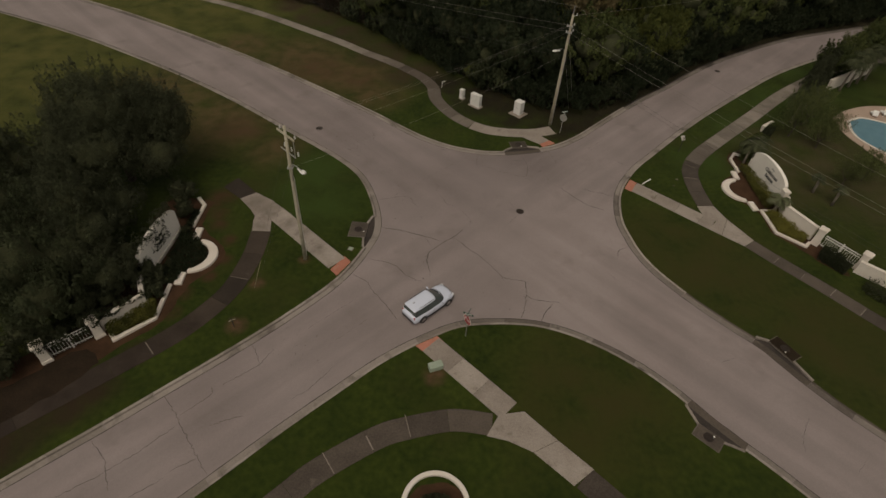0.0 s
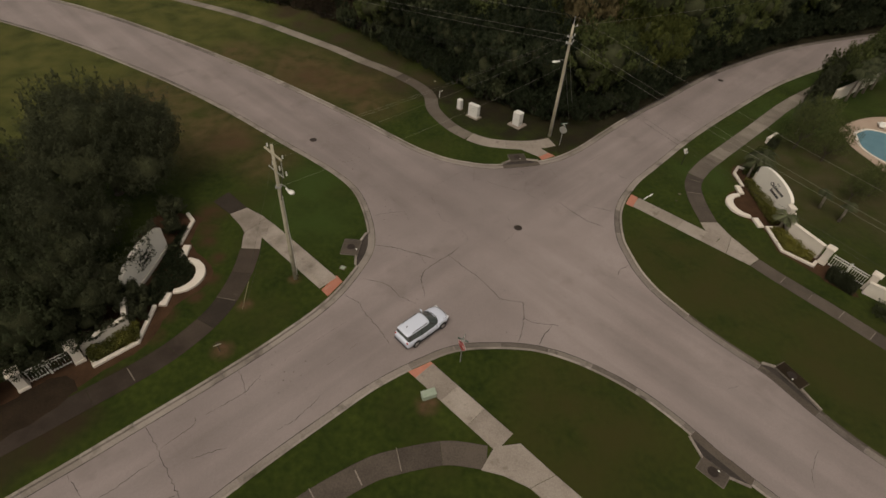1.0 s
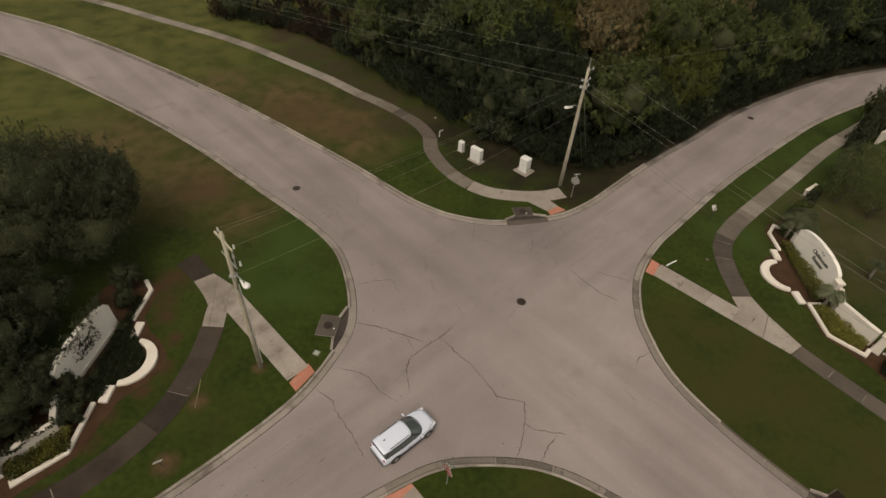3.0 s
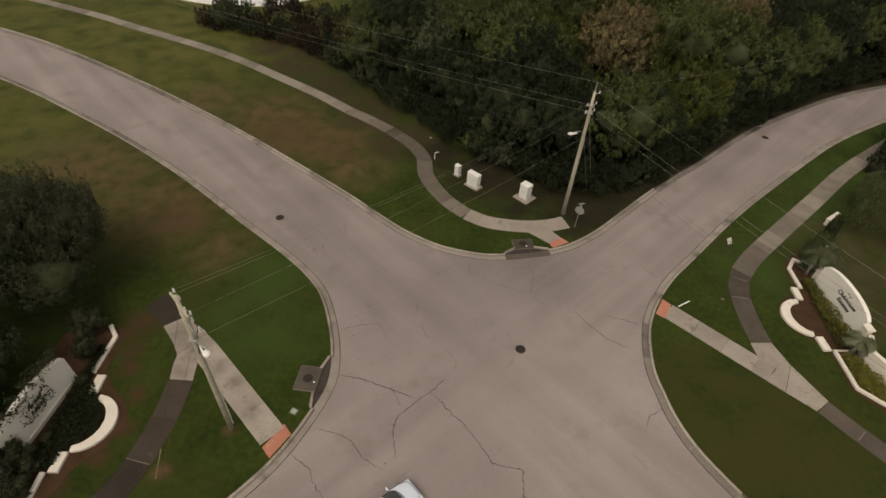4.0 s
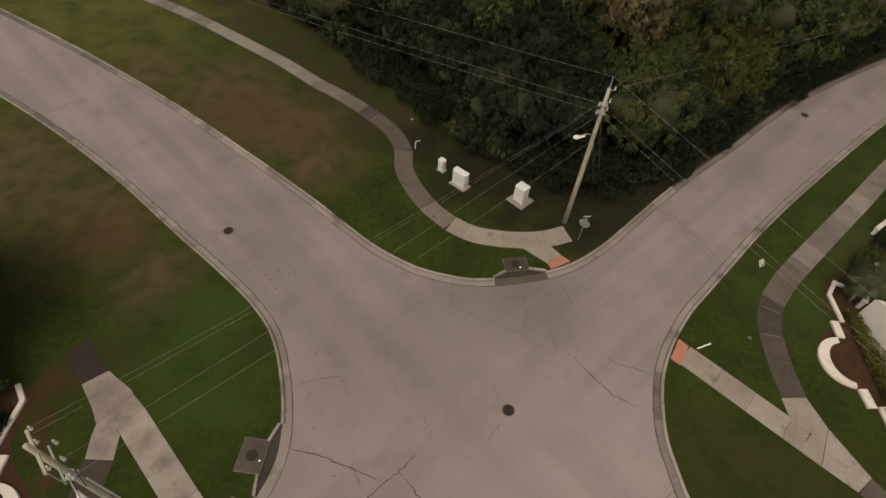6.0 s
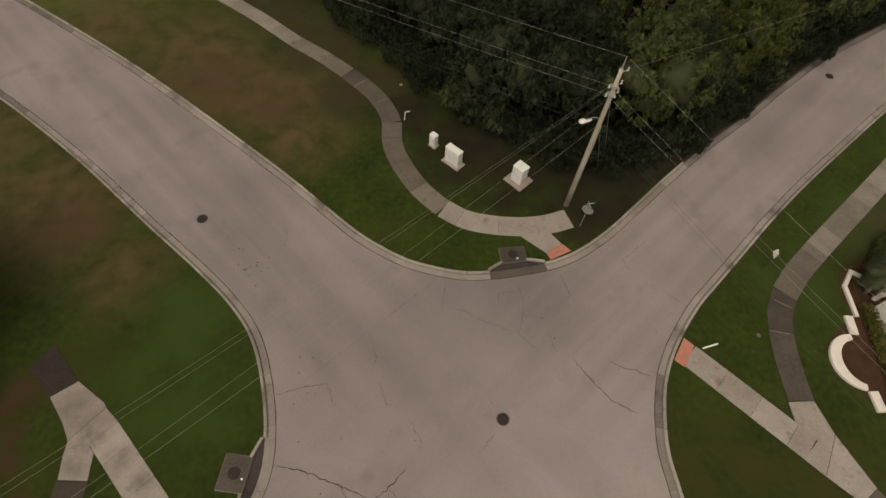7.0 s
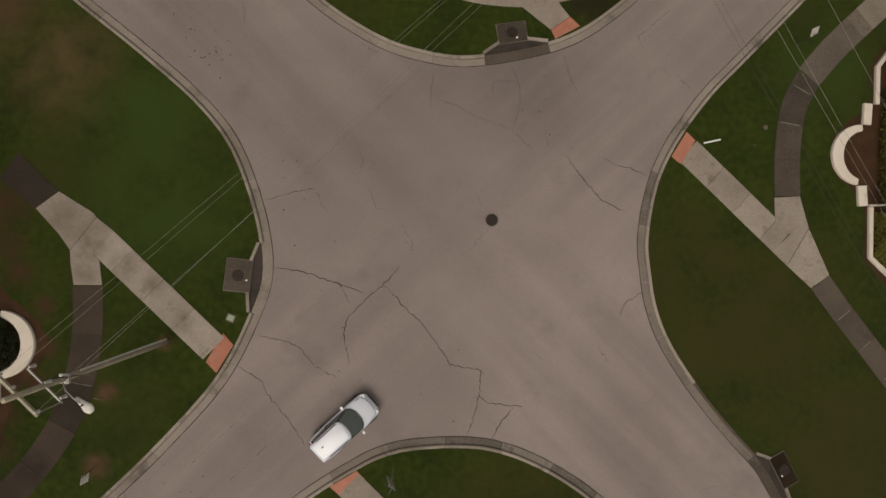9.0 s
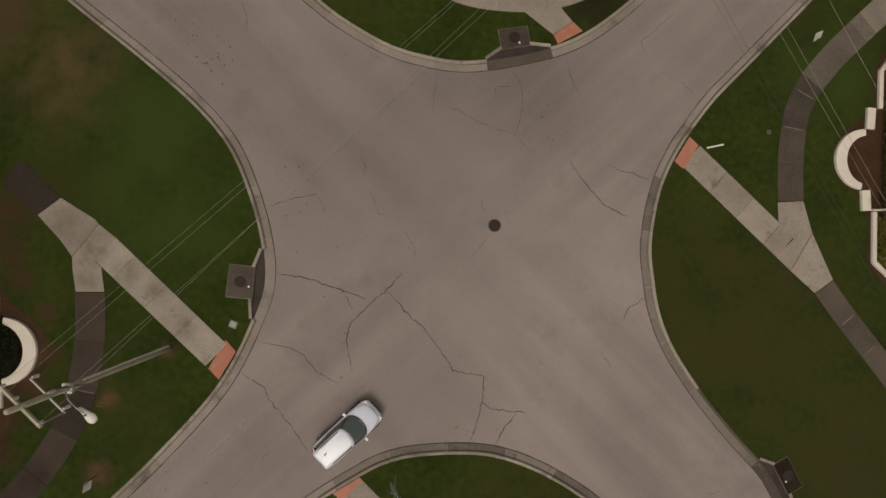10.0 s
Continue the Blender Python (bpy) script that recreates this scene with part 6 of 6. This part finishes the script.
flag(walk_e, [(29.44, 39.68), (30.92, 36.75), (29.72, 35.86), (28.05, 37.23)], CONCRETE, 0.036)
slabs(walk_e, [(27.92, 41.72), (27.82, 43.65), (27.9, 45.95), (28.25, 47.8), (29.1, 49.55)], 1.72, 2.2, MOULDY, 0.024)
slabs(walk_e, [(29.1, 49.55), (30.6, 51.4), (32.8, 53.65)], 1.76, 2.2, WORN, 0.024)
slabs(walk_e, [(32.8, 53.65), (36.3, 57.0), (40.8, 61.3), (47.0, 67.3), (52.2, 71.6), (60, 77.3), (82, 87.5)], 1.76, 2.3, DUSTY, 0.024)
slabs(walk_e, [(30.34, 36.26), (31.8, 34.45), (35.05, 30.7), (38.2, 26.9), (60, 3.5), (75, -13)], 1.5, 2.4, MOULDY, 0.024)
walk_n = sidewalk("concrete sidewalk curving along the woodland verge")
slabs(walk_n, [(13.85, 54.7), (12.2, 54.02), (10.5, 53.64), (8.05, 53.56), (5.98, 53.86), (4.22, 54.74)], 1.72, 2.6, CONCRETE)
flag(walk_n, [(10.1, 52.72), (12.35, 53.2), (13.13, 52.35), (11.95, 51.44)], CONCRETE, 0.028)
flag(walk_n, [(11.97, 51.42), (13.15, 52.33), (13.82, 51.80), (12.26, 50.87)], RED_TILE, 0.034, "warning_paving")
slabs(walk_n, [(4.18, 54.76), (2.45, 56.3), (0.95, 58.3), (-0.25, 60.7), (-0.62, 63.3)], 1.66, 2.6, WORN, 0.024)
slabs(walk_n, [(-0.62, 63.3), (-1.05, 64.4), (-2.4, 66.4), (-5.2, 69.0)], 1.62, 2.6, MOULDY, 0.024)
slabs(walk_n, [(-5.2, 69.0), (-7.6, 70.8), (-10.6, 72.7)], 1.56, 2.6, WORN, 0.024)
slabs(walk_n, [(-10.62, 72.72), (-15.3, 76.2), (-21.1, 79.9), (-27.2, 83.7), (-34, 87.2), (-40.5, 89.9), (-48, 93), (-53, 95.2), (-90, 108)], 1.5, 2.6, DUSTY, 0.024)
walk_s = sidewalk("pale concrete sidewalk crossing the corner lawn")
slabs(walk_s, [(0.63, 22.8), (6.2, 17.63)], 1.74, 2.3, CONCRETE)
flag(walk_s, [(-0.5, 22.62), (1.08, 23.6), (1.58, 23.13), (0.12, 22.1)], RED_TILE, 0.034, "warning_paving")
flag(walk_s, [(5.5, 17.3), (7.25, 17.62), (9.3, 15.65), (7.6, 14.75), (6.0, 15.45), (4.6, 15.72)], CONCRETE)
flag(walk_s, [(9.33, 15.63), (11.36, 13.8), (9.93, 12.72), (7.63, 14.73)], CONCRETE)
slabs(walk_s, [(5.0, 16.55), (2.5, 16.75), (0.8, 16.42), (-1, 15.9), (-2, 15.55), (-4.2, 14.2), (-6.4, 12.55), (-7.4, 11.5), (-30, -11)], 1.62, 2.7, MOULDY, 0.022)
slabs(walk_s, [(10.66, 13.24), (12.6, 11.4), (35, -12)], 1.7, 2.6, MOULDY, 0.022)

for key, line in LINES.items():
    side = SIDES[key][1]
    nrm = normals(line)
    root = tagged(new("kerb"), "pale concrete kerb and gutter with dark joints", "kerb", kind="structure")
    ia, ib = near_index(line, INLETS[key][0]), near_index(line, INLETS[key][3])
    for first, last in ((0, ia), (ib, len(line) - 1)):
        start, run = first, 0.0
        for k in range(first + 1, last + 1):
            run += (line[k] - line[k - 1]).length
            near = (line[k] - Vector((6, 38, 0))).length < 75
            if run >= (3.0 if near else 30.0) or k == last:
                ob = part("kerb_section", kerb_piece(line, nrm, start, k, side), KERB, root)
                mid = line[(start + k) // 2]
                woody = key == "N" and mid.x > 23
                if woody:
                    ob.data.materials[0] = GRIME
                elif key == "E" and mid.y < 31:
                    ob.data.materials[0] = MOULDY
                ob.data.materials.append(GUTTER if woody or mid.y < 31 and mid.x > 3 or (mid.x > 18.5 and mid.y < 43.5) or mid.x < -30 else GUTTER_PALE)
                ob.data.materials.append(GUTTER)
                start, run = k, 0.0
    for first, last in ((0, ia), (ib, len(line) - 1)):
        bed = [line[k] + nrm[k] * side * 0.02 for k in range(first, last + 1)]
        part("joint_bed", wall_run([(p.x, p.y) for p in bed], 0.6, 0.05, side, base=-0.165), JOINT, root)
    seam = bmesh.new()
    rnd = random.Random(ord(key))
    rows = [[seam.verts.new(line[k] + nrm[k] * side * d + Vector((0, 0, ROAD_Z + 0.003))) for d in (0.655, 0.686 + rnd.uniform(0.0, 0.03))] for k in range(len(line))]
    for a, b in zip(rows, rows[1:]):
        f = seam.faces.new((a[0], a[1], b[1], b[0]))
        f.normal_update()
        if f.normal.z < 0:
            f.normal_flip()
    part("seam", seam, CRACK, root)


def crack(points, width=0.035, seed=0, stray=0.06):
    rnd = random.Random(seed)
    line = []
    for a, b in zip(points, points[1:]):
        a, b = Vector((*a, 0)), Vector((*b, 0))
        n = max(2, int((b - a).length / 0.16))
        for k in range(n):
            line.append(a.lerp(b, k / n) + Vector((rnd.uniform(-stray, stray), rnd.uniform(-stray, stray), 0)))
    line.append(Vector((*points[-1], 0)))
    nrm = normals(line)
    bm = bmesh.new()
    rows = []
    for i, p in enumerate(line):
        w = width * rnd.uniform(0.35, 1.2) * (0.5 + min(i, len(line) - 1 - i, 4) / 8)
        rows.append([bm.verts.new(p + nrm[i] * s * w / 2 + Vector((0, 0, ROAD_Z + 0.004))) for s in (1, -1)])
    for a, b in zip(rows, rows[1:]):
        bm.faces.new((a[0], a[1], b[1], b[0]))
    for f in bm.faces:
        f.normal_update()
        if f.normal.z < 0:
            f.normal_flip()
    part("crack", bm, CRACK, road)


CRACKS = [[(-4.5, 35.8), (-2.5, 35.5), (-0.5, 34.9), (1.1, 34.4)], [(3.1, 36.1), (2.2, 35.0), (1.3, 34.2), (0.1, 32.9), (-0.1, 31.9), (0.3, 30.0)], [(2.2, 35.0), (3.7, 33.5), (4.6, 32.7), (5.9, 31.1), (6.5, 30.2), (8.5, 29.9), (8.4, 28.3), (8.0, 26.6), (7.7, 25.9)],
          [(8.4, 28.3), (9.0, 27.9), (11.1, 27.7)], [(10.6, 27.7), (9.8, 26.7), (9.3, 25.7)], [(13.3, 43.5), (14.5, 42.1), (15.5, 41.0), (17.2, 40.2)]]
CRACKS_FINE = [[(-0.5, 34.9), (-0.2, 34.4), (0.2, 33.8)], [(15.8, 43.5), (16.4, 43.2), (17.5, 43.0), (18.5, 42.6)], [(18.5, 35.1), (17.4, 34.4), (17.1, 33.6)], [(-5.2, 39.8), (-3.6, 40.4), (-2.2, 40.7)],
               [(-6.3, 29.7), (-4.8, 28.8), (-4.6, 28.2), (-3.2, 26.6), (-2.1, 25.1)], [(-5.2, 31.6), (-3.5, 31.3), (-2.7, 31.0), (-1.8, 29.9), (-0.4, 29.2)]]
CRACKS_HAIR = [[(-2.2, 40.6), (-1.8, 39.8), (-1.4, 39.2)], [(0.3, 43.2), (0.6, 42.5), (0.4, 41.7)], [(1.0, 41.0), (1.5, 39.7), (2.2, 39.5)], [(3.1, 38.8), (3.9, 37.6), (3.8, 37.1)], [(7.7, 40.9), (8.2, 39.9)], [(8.5, 38.7), (7.3, 37.2)],
               [(9.6, 49.0), (10.2, 47.7), (10.2, 46.6), (9.8, 45.0)], [(9.8, 48.1), (8.4, 47.9), (8.5, 47.2)], [(4.7, 46.7), (6.3, 46.3), (7.4, 45.7), (9.8, 45.0), (11.1, 43.8)], [(4.7, 48.6), (4.6, 46.1)], [(11.8, 45.5), (12.2, 44.0)]]
CRACKS_ARMS = [[(12.9, 49.9), (13.4, 48.4), (13.8, 47.7)], [(-7.2, 52.1), (-6.9, 50.9), (-7.0, 50.4)], [(19.7, 53.4), (18.0, 51.7), (17.6, 51.4), (18.1, 50.7)], [(20.2, 49.2), (21.4, 48.2)], [(15.8, 31.7), (16.6, 30.5)], [(11.7, 31.3), (12.3, 30.6)],
               [(0.1, 49.8), (1.5, 49.1)], [(27.5, 18.3), (26.3, 16.8), (26.0, 15.7)], [(29.8, 15.3), (28.9, 14.4)], [(29.6, 19.9), (29.7, 19.3)], [(22.9, 22.7), (23.9, 23.0)]]
CRACKS_LANE = [[(-12.7, 22.3), (-12.0, 21.3), (-11.5, 20.2)], [(-17.3, 17.6), (-15.9, 16.2), (-14.3, 14.3), (-12.6, 12.4)], [(-20.8, 10.7), (-19.0, 12.0), (-17.2, 13.6), (-15.7, 15.4)], [(-15.6, 16.2), (-14.1, 17.8), (-14.3, 18.4)], [(-13.6, 18.6), (-11.5, 20.4), (-10.9, 21.8)],
               [(-20.3, 14.1), (-19.0, 13.0), (-18.0, 11.2)], [(-14.9, 12.5), (-13.5, 13.4)], [(-11.6, 16.4), (-13.5, 15.6)], [(-8.7, 17.8), (-7.7, 18.5), (-6.3, 20.5)], [(-16.7, 10.8), (-15.1, 12.1)]]
# old paving joints that show as broken straight lines
JOINT_LINES = [((-3.8, 40.6), (4.3, 48.9)), ((-5.7, 26.9), (-8.8, 23.8)), ((-4.4, 25.0), (-6.7, 22.6))]
for k, c in enumerate(CRACKS):
    crack(c, 0.055, k)
    # short side cracks that leave the main ones
    fork = random.Random(70 + k)
    for j in range(1, len(c) - 1):
        a = math.atan2(c[j + 1][1] - c[j][1], c[j + 1][0] - c[j][0]) + fork.choice((-1, 1)) * fork.uniform(0.6, 1.3)
        r = fork.uniform(0.25, 0.6)
        crack([c[j], (c[j][0] + r * math.cos(a), c[j][1] + r * math.sin(a))], 0.018, 90 + 10 * k + j)
for k, c in enumerate(CRACKS_FINE):
    crack(c, 0.042, 20 + k)
for k, c in enumerate(CRACKS_HAIR):
    crack(c, 0.022, 160 + k)
for k, c in enumerate(CRACKS_ARMS):
    crack(c, 0.026, 40 + k)
for k, c in enumerate(CRACKS_LANE):
    crack(c, 0.036, 210 + k)
for k, (a, b) in enumerate(JOINT_LINES):
    dash = random.Random(300 + k)
    a, b = Vector(a), Vector(b)
    span, at = (b - a).length, 0.0
    while at < span - 0.2:
        piece = min(dash.uniform(0.25, 0.9), span - at)
        p, q = a.lerp(b, at / span), a.lerp(b, (at + piece) / span)
        crack([(p.x, p.y), (q.x, q.y)], 0.028, dash.randrange(999), 0.015)
        at += piece + dash.uniform(0.05, 0.28)


# fallen leaves blown along the gutter and over the asphalt
leaf_rng = random.Random(77)
drift = bmesh.new()
for cx, cy, r, n in ((-9.0, 48.3, 0.9, 18), (-10.0, 49.7, 0.9, 12), (-3.4, 40.6, 1.4, 8), (24.0, 29.6, 1.6, 14), (12.6, 46.0, 3.0, 8), (3.0, 30.5, 5.0, 10), (-9.0, 22.5, 3.0, 14)):
    for _ in range(n):
        x, y, a, s = cx + leaf_rng.gauss(0, r * 0.6), cy + leaf_rng.gauss(0, r * 0.6), leaf_rng.uniform(0, 6.28), leaf_rng.uniform(0.03, 0.075)
        u, v = Vector((math.cos(a), math.sin(a), 0)) * s, Vector((-math.sin(a), math.cos(a), 0)) * s * 0.55
        c = Vector((x, y, ROAD_Z + 0.012))
        lift = Vector((0, 0, s * 0.25))
        q = [drift.verts.new(w) for w in (c - u, c - v + lift, c + u, c + v + lift)]
        drift.faces.new(q)
tagged(part("fallen_leaves", drift, LITTER_BROWN, None), "dry brown leaves scattered over the asphalt", "fallen leaves", kind="stuff")
